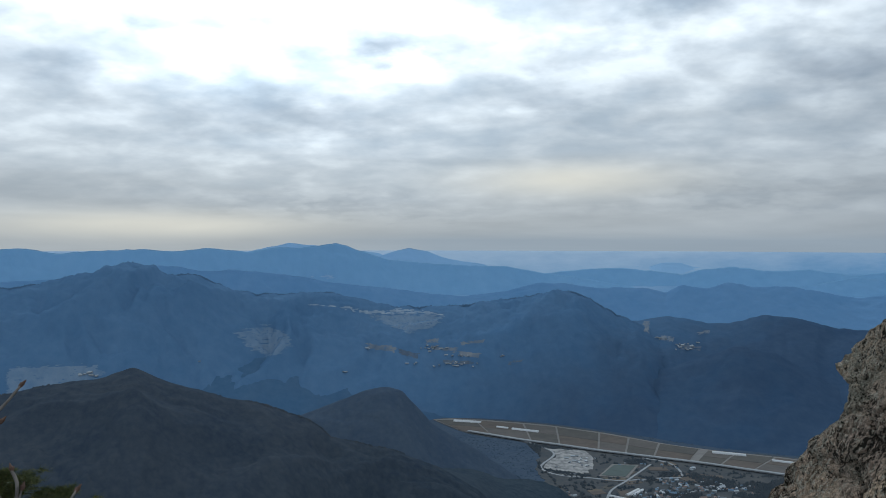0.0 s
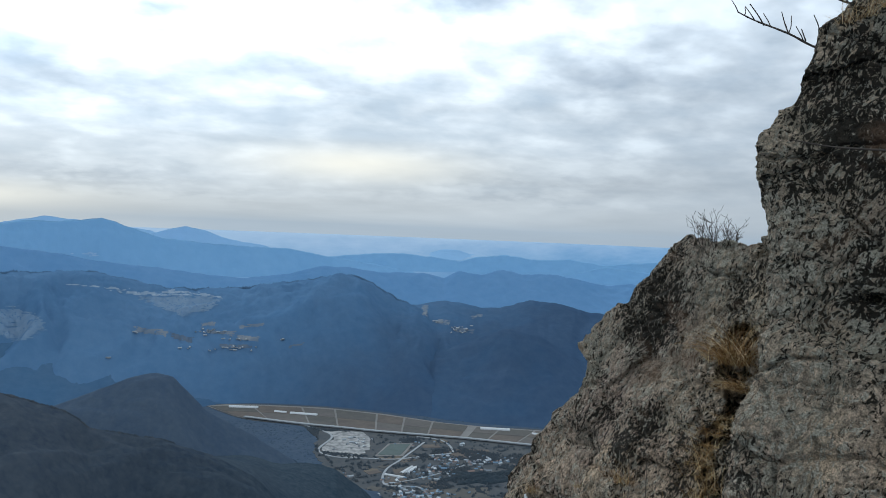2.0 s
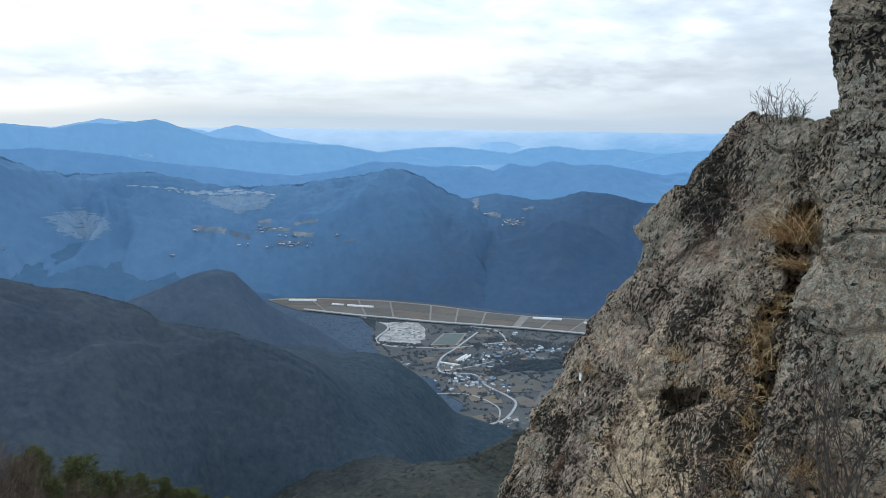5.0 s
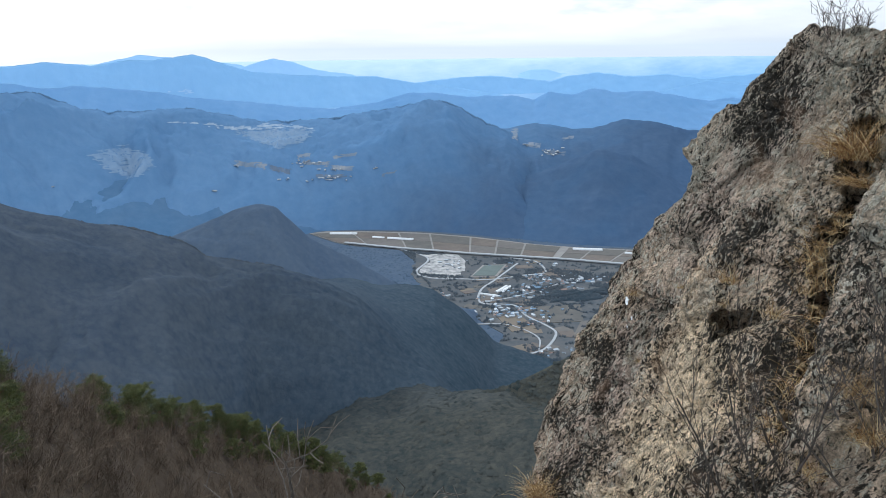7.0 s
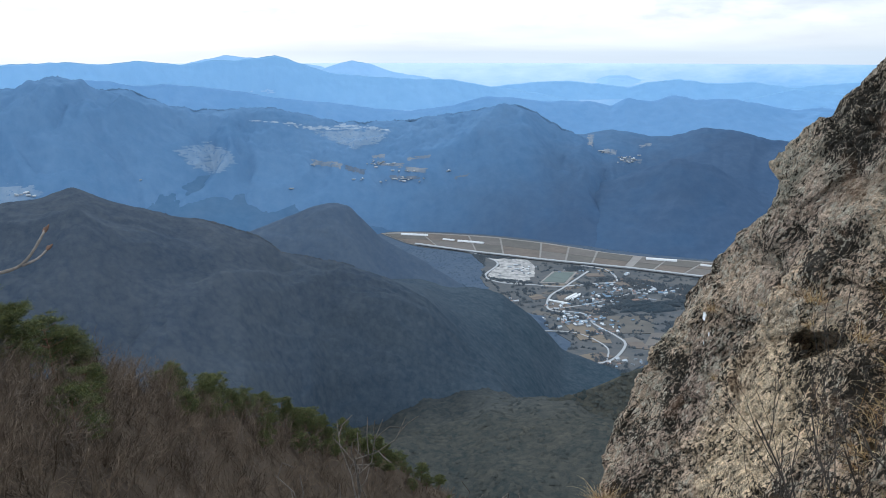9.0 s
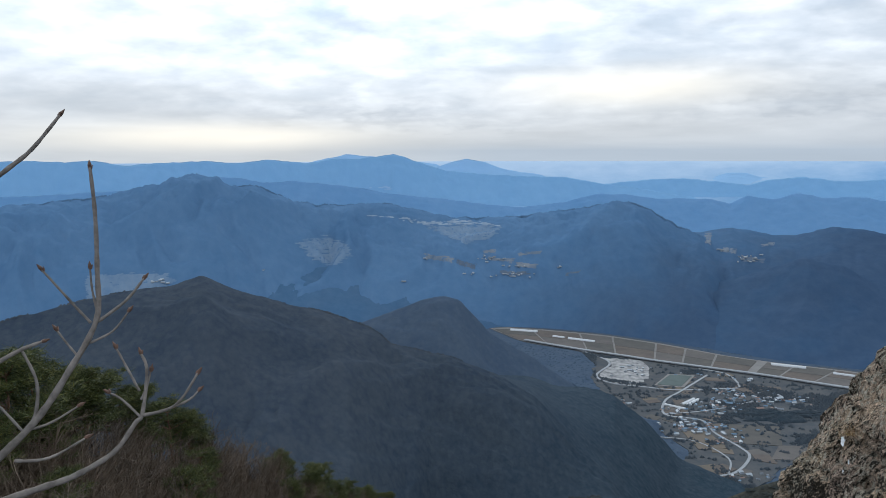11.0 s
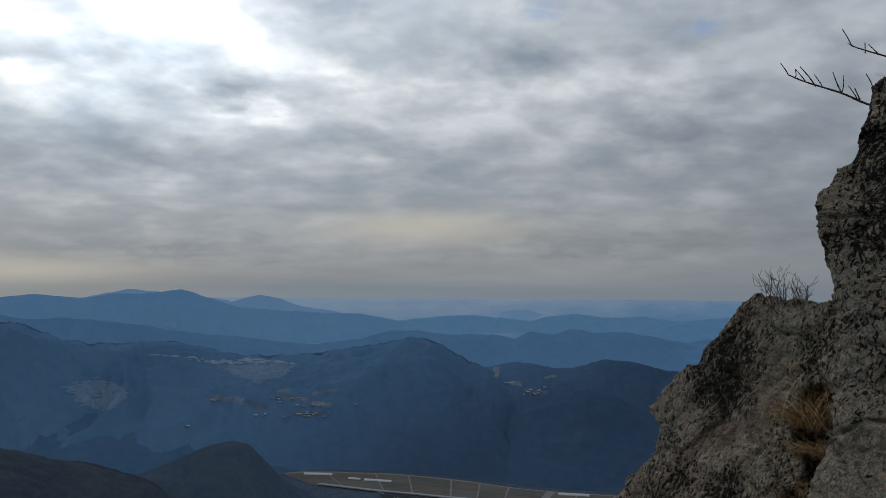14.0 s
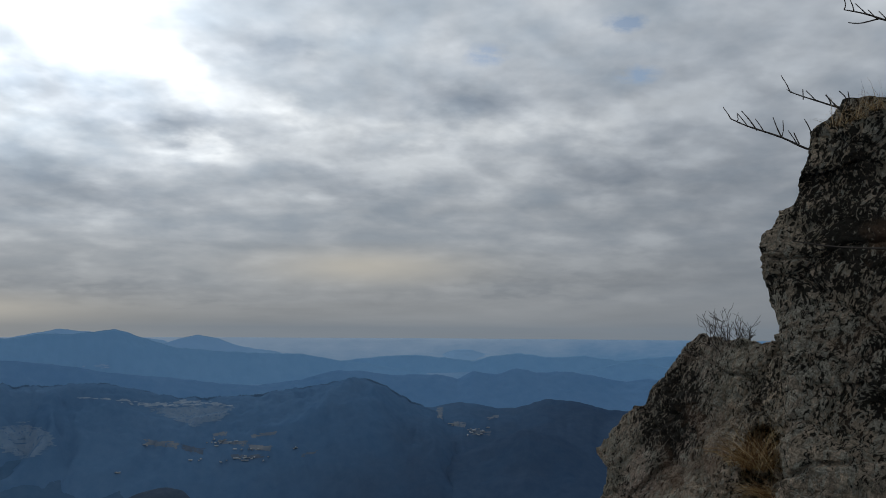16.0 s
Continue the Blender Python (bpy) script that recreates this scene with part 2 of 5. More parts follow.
FOREST_OLIVE = woodland("olive_brown_forest", (0.026, 0.034, 0.036), (0.074, 0.072, 0.060), 0.07, 0.012, 3.0, 0.6, 6.0)
PLAIN = woodland("hazed_wooded_plain", (0.185, 0.352, 0.575), (0.225, 0.398, 0.620), 0.02, 0.004, 4.0, 0.1, 0.0, ((0.44, 0.565, 0.715), (0.47, 0.59, 0.735)), (0.0, 0.00105, 0.0, -3.95))


def crowns(name, dark, light, broad=0.006, other=None, along=None):
    """Bare tree crowns, each of its own tone, in stands; along the valley they shift to a second pair of tones."""
    def paint(n, s, pos):
        own = n.add("ShaderNodeNewGeometry").outputs["Random Per Island"]
        wide = n.ramp(n.noise(pos, broad, 4.0, 0.55, 0.6), (0.34, 0.0), (0.66, 1.0))
        tone = n.math("ADD", n.math("MULTIPLY", own, 0.45), n.math("MULTIPLY", wide, 0.55))
        colour = n.mix(tone, dark, light)
        # bluer up the valley: distance haze painted into the crowns
        if other:
            share = n.math("ADD", n.vec("DOT_PRODUCT", pos, along[:3]), along[3], True)
            colour = n.mix(share, colour, n.mix(tone, *other))
        n.put(s, "Base Color", colour)
        n.put(s, "Roughness", 1.0)
        n.put(s, "Specular IOR Level", 0.0)
    return material(name, paint)


# crowns carry the painted haze of the slopes they stand on
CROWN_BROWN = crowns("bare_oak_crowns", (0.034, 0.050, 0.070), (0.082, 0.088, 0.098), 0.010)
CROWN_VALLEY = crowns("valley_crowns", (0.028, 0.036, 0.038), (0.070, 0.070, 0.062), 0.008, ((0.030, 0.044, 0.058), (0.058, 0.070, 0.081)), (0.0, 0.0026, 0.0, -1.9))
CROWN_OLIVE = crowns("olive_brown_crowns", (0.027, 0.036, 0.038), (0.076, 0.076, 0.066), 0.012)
CROWN_HILL = crowns("hazed_hill_crowns", (0.046, 0.074, 0.114), (0.070, 0.098, 0.136), 0.008)
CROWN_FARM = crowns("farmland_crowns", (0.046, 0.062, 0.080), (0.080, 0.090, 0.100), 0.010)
CROWN_MID = crowns("hazed_blue_crowns", (0.074, 0.138, 0.236), (0.098, 0.172, 0.278), 0.003)


def rock_paint(n, s, pos):
    # along the slab: across the fall line, down it, and out of its face
    co = n.add("ShaderNodeCombineXYZ", None, X=n.vec("DOT_PRODUCT", pos, (-0.029, -1.0, 0.0)), Y=n.vec("DOT_PRODUCT", pos, (0.486, -0.014, 0.874)), Z=n.vec("DOT_PRODUCT", pos, (-0.874, 0.025, 0.486))).outputs[0]
    at = n.add("ShaderNodeSeparateXYZ", None, Vector=co)
    bed = n.add("ShaderNodeMapping", None, Vector=co, Rotation=(0.0, 0.0, 0.30), Scale=(1.3, 0.62, 1.1)).outputs[0]
    wander = n.add("ShaderNodeTexNoise", None, Vector=bed, Scale=7.0, Detail=3.0).outputs["Color"]
    bed = n.vec("ADD", bed, n.vec("SCALE", n.vec("SUBTRACT", wander, (0.5, 0.5, 0.5)), 0.10))
    grey = n.noise(pos, 1.3, 5.0, 0.62, 0.5)
    base = n.ramp(grey, (0.34, (0.315, 0.232, 0.172)), (0.46, (0.445, 0.340, 0.250)), (0.56, (0.525, 0.405, 0.290)), (0.68, (0.575, 0.435, 0.295)))
    # mauve-brown streak beside the split and a fresh tan band below the pocket
    blur = n.math("MULTIPLY", n.math("SUBTRACT", n.noise(pos, 2.2, 4.0, 0.62), 0.5), 1.3)
    mauve = n.math("ABSOLUTE", n.math("ADD", n.math("ADD", at.outputs["X"], 4.18), n.math("ADD", n.math("MULTIPLY", at.outputs["Y"], -0.12), blur)))
    base = n.mix(n.ramp(mauve, (0.10, 0.55), (0.36, 0.0)), base, (0.300, 0.225, 0.190))
    tan = n.math("ABSOLUTE", n.math("ADD", n.math("ADD", at.outputs["X"], 3.66), n.math("ADD", n.math("MULTIPLY", at.outputs["Y"], 0.22), blur)))
    down = n.math("SUBTRACT", n.math("MULTIPLY", at.outputs["Y"], -3.0), 0.4, True)
    fresh = n.math("MULTIPLY", n.ramp(tan, (0.34, 1.0), (0.58, 0.0)), down)
    base = n.mix(fresh, base, (0.600, 0.465, 0.310))
    # weathered grain, drawn out down the fall line
    fine = n.noise(bed, 30.0, 6.0, 0.68)
    base = n.mix(0.95, base, n.ramp(fine, (0.36, 0.28), (0.48, 0.98), (0.60, 1.50)), "MULTIPLY")
    grit = n.noise(co, 120.0, 3.0, 0.65)
    base = n.mix(0.6, base, n.ramp(grit, (0.38, 0.35), (0.5, 0.98), (0.62, 1.50)), "MULTIPLY")
    # crusts of pale grey-green lichen, each small and sharp-edged, crowded in some places
    zone = n.noise(pos, 1.5, 3.0)
    crust = n.math("ADD", n.math("MULTIPLY", n.noise(bed, 27.0, 6.0, 0.66, 0.5), 0.72), n.math("MULTIPLY", zone, 0.28))
    pale = n.ramp(crust, (0.516, 0.0), (0.526, 0.85))
    pale = n.math("MULTIPLY", pale, n.math("SUBTRACT", 1.0, n.math("MULTIPLY", fresh, 0.75)))
    base = n.mix(pale, base, n.ramp(grit, (0.38, (0.30, 0.268, 0.208)), (0.50, (0.52, 0.472, 0.375)), (0.62, (0.74, 0.68, 0.55))))
    # grey-green wash on the damp faces
    damp = n.ramp(n.noise(n.vec("ADD", pos, (3.0, 5.0, 8.0)), 2.6, 4.0, 0.6), (0.54, 0.0), (0.68, 0.40))
    damp = n.math("MULTIPLY", damp, n.math("SUBTRACT", 1.0, fresh))
    damp = n.math("ADD", damp, n.math("MULTIPLY", n.ramp(n.math("ADD", n.math("MULTIPLY", at.outputs["Y"], 0.5), zone), (0.45, 0.0), (0.95, 1.0)), 0.34), True)
    base = n.mix(damp, base, (0.262, 0.258, 0.200))
    # black crust in small sharp blotches, thick in some places
    where = n.noise(n.vec("ADD", pos, (7.0, 3.0, 1.0)), 1.9, 3.0, 0.6)
    blotch = n.math("ADD", n.math("MULTIPLY", n.noise(bed, 46.0, 5.0, 0.66, 0.8), 0.60), n.math("MULTIPLY", where, 0.40))
    moss = n.ramp(blotch, (0.514, 0.0), (0.525, 0.95))
    base = n.mix(moss, base, (0.016, 0.014, 0.010))
    # dark line painted down the split, standing in for its shadow
    along_split = n.math("MULTIPLY", n.ramp(n.math("ADD", at.outputs["Y"], 2.0), (0.5, 0.0), (0.75, 1.0)), n.ramp(n.math("ADD", at.outputs["Y"], 1.0), (0.86, 1.0), (0.98, 0.0)))
    split = n.math("ABSOLUTE", n.math("ADD", n.math("ADD", at.outputs["X"], 4.12), n.math("MULTIPLY", n.math("SUBTRACT", n.noise(pos, 5.0, 4.0, 0.6), 0.5), 0.34)))
    base = n.mix(n.math("MULTIPLY", n.ramp(split, (0.012, 0.9), (0.045, 0.0)), along_split), base, (0.022, 0.018, 0.013))
    # hairline fissures filled with dark lichen
    cell = n.add("ShaderNodeTexVoronoi", {"feature": "DISTANCE_TO_EDGE"}, Vector=n.vec("ADD", bed, n.vec("SCALE", wander, 0.16)), Scale=7.0, Randomness=1.0).outputs["Distance"]
    line = n.math("MULTIPLY", n.ramp(cell, (0.010, 1.0), (0.040, 0.0)), n.ramp(n.noise(pos, 3.7, 3.0), (0.54, 0.0), (0.62, 0.6)))
    base = n.mix(line, base, (0.020, 0.017, 0.012))
    rust = n.ramp(n.noise(n.vec("ADD", pos, (1.0, 9.0, 4.0)), 2.3, 5.0, 0.65), (0.56, 0.0), (0.68, 0.5))
    base = n.mix(rust, base, (0.250, 0.150, 0.090))
    n.put(s, "Base Color", base)
    n.put(s, "Roughness", 0.92)
    n.put(s, "Specular IOR Level", 0.2)
    h = n.math("ADD", n.math("MULTIPLY", fine, 1.25), n.math("ADD", n.math("MULTIPLY", grit, 0.30), n.math("MULTIPLY", pale, 0.10)))
    h = n.math("SUBTRACT", h, n.math("ADD", n.math("MULTIPLY", moss, 0.12), n.math("MULTIPLY", line, 0.5)))
    n.put(s, "Normal", n.add("ShaderNodeBump", None, Strength=1.0, Distance=0.05, Height=h).outputs[0])


ROCK = material("lichened_granite", rock_paint)


# ---- geometry helpers ----
def link(name, data, mat=None, parent=None, label=""):
    ob = new(name, data)
    if mat is not None:
        data.materials.append(mat)
    ob.parent = parent
    if label:
        ob["label"] = label
    return ob


def mesh(name, verts, faces, smooth=True):
    me = bpy.data.meshes.new(name)
    me.from_pydata(np.asarray(verts).tolist(), [], faces if isinstance(faces, list) else faces.tolist())
    me.update()
    if smooth:
        me.polygons.foreach_set("use_smooth", [True] * len(me.polygons))
    return me


def grid_faces(nu, nv):
    i, j = np.meshgrid(np.arange(nu - 1), np.arange(nv - 1), indexing="ij")
    a = (i * nv + j).ravel()
    return np.stack([a, a + nv, a + nv + 1, a + 1], 1)


RNG = np.random.default_rng(7)
PERM = RNG.permutation(256)
GRAD = RNG.normal(size=(256, 3))
GRAD /= np.linalg.norm(GRAD, axis=1)[:, None]


def perlin(p):
    """Gradient noise at the rows of p, about -0.7 to 0.7."""
    p = np.asarray(p, float)
    i = np.floor(p).astype(np.int64)
    f = p - i
    u = f * f * f * (f * (f * 6 - 15) + 10)
    total = 0.0
    for dx in (0, 1):
        for dy in (0, 1):
            for dz in (0, 1):
                h = PERM[(PERM[(PERM[(i[:, 0] + dx) & 255] + i[:, 1] + dy) & 255] + i[:, 2] + dz) & 255]
                g = GRAD[h]
                dot = g[:, 0] * (f[:, 0] - dx) + g[:, 1] * (f[:, 1] - dy) + g[:, 2] * (f[:, 2] - dz)
                w = (u[:, 0] if dx else 1 - u[:, 0]) * (u[:, 1] if dy else 1 - u[:, 1]) * (u[:, 2] if dz else 1 - u[:, 2])
                total = total + w * dot
    return total


def fractal(p, octaves=4, gain=0.5, ridged=False):
    p = np.asarray(p, float)
    total, amp = 0.0, 1.0
    for k in range(octaves):
        v = perlin(p * 2.03 ** k + 17.3 * k)
        total = total + amp * ((0.45 - np.abs(v)) if ridged else v)
        amp *= gain
    return total


def worley(p):
    """A random number for each of the uneven cells that the rows of p fall into, and how far off the next cell is."""
    i = np.floor(p).astype(np.int64)
    best, second, value = np.full(len(p), 1e9), np.full(len(p), 1e9), np.zeros(len(p))
    for dx in (-1, 0, 1):
        for dy in (-1, 0, 1):
            for dz in (-1, 0, 1):
                c = i + np.array([dx, dy, dz])
                h = PERM[(PERM[(PERM[c[:, 0] & 255] + c[:, 1]) & 255] + c[:, 2]) & 255]
                d = ((c + 0.5 + 0.42 * GRAD[h] - p) ** 2).sum(1)
                near = d < best
                second = np.where(near, best, np.minimum(second, d))
                best, value = np.where(near, d, best), np.where(near, PERM[(h + 91) & 255] / 255.0, value)
    return value, np.sqrt(second) - np.sqrt(best)


def polar(az, r, z):
    a = np.radians(az)
    return np.stack([-np.sin(a) * r, np.cos(a) * r, z], -1)


# ---- the land ----
VALLEY = -590.0


def ground_height(x, y):
    """The mountain's flank falls to the valley floor, which runs out flat and lifts towards the skyline."""
    r, az = np.hypot(x, y), np.degrees(np.arctan2(-x, y))
    near = np.exp(-(r / 90.0) ** 2)
    z = near * (-0.85 * r) + (1 - near) * VALLEY * 1.13 * (1 - np.exp(-r / 600.0))
    p = np.stack([x, y, 0 * x], -1)
    z = z + np.clip((r - 60) / 300, 0, 1) * np.clip((1500 - r) / 500, 0, 1) * (40 * fractal(p / 230.0, 4) + 34 * (fractal(p / 170.0 + 4, 3, 0.5, True) - 0.5) + 7 * fractal(p / 45.0, 3))
    z = z + 100 * np.exp(-((r - 880 - 6 * np.clip(az, -40, 40)) / 190) ** 2) * np.clip((10 - az) / 18, 0, 1) * np.clip((70 + az) / 20, 0, 1)
    z = z + 45 * np.exp(-((r - 650) / 110) ** 2 - ((az - 1) / 5) ** 2)
    z = np.maximum(z, VALLEY)
    flat = np.clip((r - 1280) / 150, 0, 1)
    z = z * (1 - flat) + VALLEY * flat
    up = np.clip((r - 2700) / 2150, 0, 1)
    return z * (1 - up) + (-4850 * math.tan(radians(0.8))) * up - 1.65 * np.exp(-r / 3.0)


def make_ground():
    az = np.linspace(-180, 180, 361)
    az = np.sort(np.concatenate([az, np.linspace(-50, 45, 191)[1::2]]))
    r = np.concatenate([[0.02], np.geomspace(0.6, 1300, 130), np.linspace(1330, 4880, 70)])
    A, R = np.meshgrid(az, r, indexing="ij")
    v = polar(A.ravel(), R.ravel(), 0 * A.ravel())
    v[:, 2] = ground_height(v[:, 0], v[:, 1])
    me = mesh("ground", v, grid_faces(len(az), len(r)))
    # rings farther out take materials with more haze in their colour
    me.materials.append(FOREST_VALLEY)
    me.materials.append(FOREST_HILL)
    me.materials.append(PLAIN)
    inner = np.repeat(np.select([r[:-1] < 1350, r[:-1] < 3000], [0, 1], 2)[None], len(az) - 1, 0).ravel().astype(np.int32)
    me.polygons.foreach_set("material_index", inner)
    return tagged(link("ground", me), "forested valley and far plain below the summit", "ground", kind="structure")


def ridge(label, mat, crest, dist, foot, depth=500.0, zfoot=VALLEY, wide=8.0, rough=1.0, nu=320, nv=70, seed=0.0, bumps=0.0012, relief=0.0, name="mountain_ridge"):
    """A mountain ridge: its skyline as (bearing, height) pairs at one distance, its slopes with spurs and gullies."""
    crest = sorted(crest)
    ca, ch = np.array(crest, float).T
    az = np.linspace(ca[0] - wide, ca[-1] + wide, nu)
    h = np.interp(az, ca, ch)
    k = np.ones(3) / 3
    pad = len(k) // 2
    h = np.convolve(np.pad(h, pad, "edge"), k, "valid")
    out = np.maximum(ca[0] - az, 0) + np.maximum(az - ca[-1], 0)
    h = h - out * dist * 0.006
    v = np.concatenate([np.linspace(0, 1, nv), np.linspace(1, 2, nv // 3)[1:]])
    A, V = np.meshgrid(az, v, indexing="ij")
    h = h + fractal(np.stack([np.radians(az) * dist / 45.0, 0 * az + seed, 0 * az], -1), 3, 0.6) * dist * 0.0016 * rough
    h = h + fractal(np.stack([np.radians(az) * dist / 120.0, 0 * az + seed + 9, 0 * az], -1), 3, 0.5) * dist * bumps
    if not isinstance(foot, (int, float)):
        fa, fr = np.array(sorted(foot), float).T
        foot = np.interp(A, fa, fr)
    if zfoot is None:
        base = polar(A.ravel(), (foot + 0 * A).ravel(), 0 * A.ravel())
        zfoot = np.minimum(ground_height(base[:, 0], base[:, 1]).reshape(A.shape), h[:, None] + 30) - 25
    H = np.repeat(h[:, None], len(v), 1)
    arc = np.radians(A) * dist
    q = np.stack([arc.ravel() / 420.0 + seed, V.ravel() * 1.1 + seed, 0 * arc.ravel()], -1)
    q[:, 0] += 0.55 * perlin(q * 1.7 + 31) + 0.6 * perlin(q * np.array([0.8, 2.6, 1.0]) + 61)
    spur = fractal(q, 5, 0.52, True).reshape(A.shape) + relief * (fractal(q * np.array([1.9, 0.5, 1.0]) + 50, 2, 0.4, True).reshape(A.shape) - 0.35) * np.clip(1.15 - V, 0, 1)
    up = np.minimum(V, 1.0)
    shape = up ** 1.15
    back = np.maximum(V - 1, 0)
    Z = zfoot + (H - zfoot) * shape * (1 - 0.75 * back)
    belly = np.clip(up * (1 - up) * 4, 0, 1)
    Z = Z + rough * spur * (H - zfoot).clip(40) * 0.28 * belly
    fine = fractal(np.stack([arc.ravel() / 70.0 + seed, V.ravel() * 6, 0 * arc.ravel() + 3], -1), 4, 0.6).reshape(A.shape)
    Z = Z + rough * fine * dist * 0.0035 * np.clip(up * 2, 0, 1) * (1 - 0.6 * (V == 1))
    R = foot + (dist - foot) * up + depth * back + spur * (dist - foot) * 0.10 * belly
    pts = polar(A.ravel(), R.ravel(), Z.ravel())
    me = mesh(name, pts, grid_faces(len(az), len(v)))
    return tagged(link(name, me, mat), label, "mountain", kind="structure")


EDGE = [(44, 2450), (0.7, 2438), (-3.5, 2433), (-8, 2395), (-12.5, 2322), (-17, 2244), (-20.4, 2219), (-24.5, 2217), (-33, 2217)]


def make_ridges():
    def skyline(dist, *pairs):
        return [(a, dist * math.tan(radians(e))) for a, e in pairs]
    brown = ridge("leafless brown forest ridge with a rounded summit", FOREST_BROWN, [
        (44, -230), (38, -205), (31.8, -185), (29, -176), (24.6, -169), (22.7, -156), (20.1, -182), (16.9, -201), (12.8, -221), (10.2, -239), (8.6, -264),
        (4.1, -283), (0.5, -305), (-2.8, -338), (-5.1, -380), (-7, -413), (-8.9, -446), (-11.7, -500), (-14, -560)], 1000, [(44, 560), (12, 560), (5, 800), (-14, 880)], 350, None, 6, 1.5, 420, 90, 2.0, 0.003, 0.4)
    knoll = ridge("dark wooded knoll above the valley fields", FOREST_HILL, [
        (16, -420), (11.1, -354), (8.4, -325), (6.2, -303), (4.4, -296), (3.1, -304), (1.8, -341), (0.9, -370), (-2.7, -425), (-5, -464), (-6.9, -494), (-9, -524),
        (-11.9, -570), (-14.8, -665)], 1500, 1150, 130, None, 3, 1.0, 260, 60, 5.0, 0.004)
    olive = ridge("brown and olive wooded spur in the valley bottom", FOREST_OLIVE, skyline(
        820, (9, -30.5), (5, -28.8), (2.7, -28.2), (-2.2, -28.0), (-5.4, -27.8), (-10.3, -26.8), (-14.9, -25.6), (-17.3, -24.6), (-19.7, -23.4), (-22.1, -22.2), (-30, -19), (-40, -16)),
        820, 520, 150, -560, 5, 0.7, 300, 70, 57.0, 0.003)
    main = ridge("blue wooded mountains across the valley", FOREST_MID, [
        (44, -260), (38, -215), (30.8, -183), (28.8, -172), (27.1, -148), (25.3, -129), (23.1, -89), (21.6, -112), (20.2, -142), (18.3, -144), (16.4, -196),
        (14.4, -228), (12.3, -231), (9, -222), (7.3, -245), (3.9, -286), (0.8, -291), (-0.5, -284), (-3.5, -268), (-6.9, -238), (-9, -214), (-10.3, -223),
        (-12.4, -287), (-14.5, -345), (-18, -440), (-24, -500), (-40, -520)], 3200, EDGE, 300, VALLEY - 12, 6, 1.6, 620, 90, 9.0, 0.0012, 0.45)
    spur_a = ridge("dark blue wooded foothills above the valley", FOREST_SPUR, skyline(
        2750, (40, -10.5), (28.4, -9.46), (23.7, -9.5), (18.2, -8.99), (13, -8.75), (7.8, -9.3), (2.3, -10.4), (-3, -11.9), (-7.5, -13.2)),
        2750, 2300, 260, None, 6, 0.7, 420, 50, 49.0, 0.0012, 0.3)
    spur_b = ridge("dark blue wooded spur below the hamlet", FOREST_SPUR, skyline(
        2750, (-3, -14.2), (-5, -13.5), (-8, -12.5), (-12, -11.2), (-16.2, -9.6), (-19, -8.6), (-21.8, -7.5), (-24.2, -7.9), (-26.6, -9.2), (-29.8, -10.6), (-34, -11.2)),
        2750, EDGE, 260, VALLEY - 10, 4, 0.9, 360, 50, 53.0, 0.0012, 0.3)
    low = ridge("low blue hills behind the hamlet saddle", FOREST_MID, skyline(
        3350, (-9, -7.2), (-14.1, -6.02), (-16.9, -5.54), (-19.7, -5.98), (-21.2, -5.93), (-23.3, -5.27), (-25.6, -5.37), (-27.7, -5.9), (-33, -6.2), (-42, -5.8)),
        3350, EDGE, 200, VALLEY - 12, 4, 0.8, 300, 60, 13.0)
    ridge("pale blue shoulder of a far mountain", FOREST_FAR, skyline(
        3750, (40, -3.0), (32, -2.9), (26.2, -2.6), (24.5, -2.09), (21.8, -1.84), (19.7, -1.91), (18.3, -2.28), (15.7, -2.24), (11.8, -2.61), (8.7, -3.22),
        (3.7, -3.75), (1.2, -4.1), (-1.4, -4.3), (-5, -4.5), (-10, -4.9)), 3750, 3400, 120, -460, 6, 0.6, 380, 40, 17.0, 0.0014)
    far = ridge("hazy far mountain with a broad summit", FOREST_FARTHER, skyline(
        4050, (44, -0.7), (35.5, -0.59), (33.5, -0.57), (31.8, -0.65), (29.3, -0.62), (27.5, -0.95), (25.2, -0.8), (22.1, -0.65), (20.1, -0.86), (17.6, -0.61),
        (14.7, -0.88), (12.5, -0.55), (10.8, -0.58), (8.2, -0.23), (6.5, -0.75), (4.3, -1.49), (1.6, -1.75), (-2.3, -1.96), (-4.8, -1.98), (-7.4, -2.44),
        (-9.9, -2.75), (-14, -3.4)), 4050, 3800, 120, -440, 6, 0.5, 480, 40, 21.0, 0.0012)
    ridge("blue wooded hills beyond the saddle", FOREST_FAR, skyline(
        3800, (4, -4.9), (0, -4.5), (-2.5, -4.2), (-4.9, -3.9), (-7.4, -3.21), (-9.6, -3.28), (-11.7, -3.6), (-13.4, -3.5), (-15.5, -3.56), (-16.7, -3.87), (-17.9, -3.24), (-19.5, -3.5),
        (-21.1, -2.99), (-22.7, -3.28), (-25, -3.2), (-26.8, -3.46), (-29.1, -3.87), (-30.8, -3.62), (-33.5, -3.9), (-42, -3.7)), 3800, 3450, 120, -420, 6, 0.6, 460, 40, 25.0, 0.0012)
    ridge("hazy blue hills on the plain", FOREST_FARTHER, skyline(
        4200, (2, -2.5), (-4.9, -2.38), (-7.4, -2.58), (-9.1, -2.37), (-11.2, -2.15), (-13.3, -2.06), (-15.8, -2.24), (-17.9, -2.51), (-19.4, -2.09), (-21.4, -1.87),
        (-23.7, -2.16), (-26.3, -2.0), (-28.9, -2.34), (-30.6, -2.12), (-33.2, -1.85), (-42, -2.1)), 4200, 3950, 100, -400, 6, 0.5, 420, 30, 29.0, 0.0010)
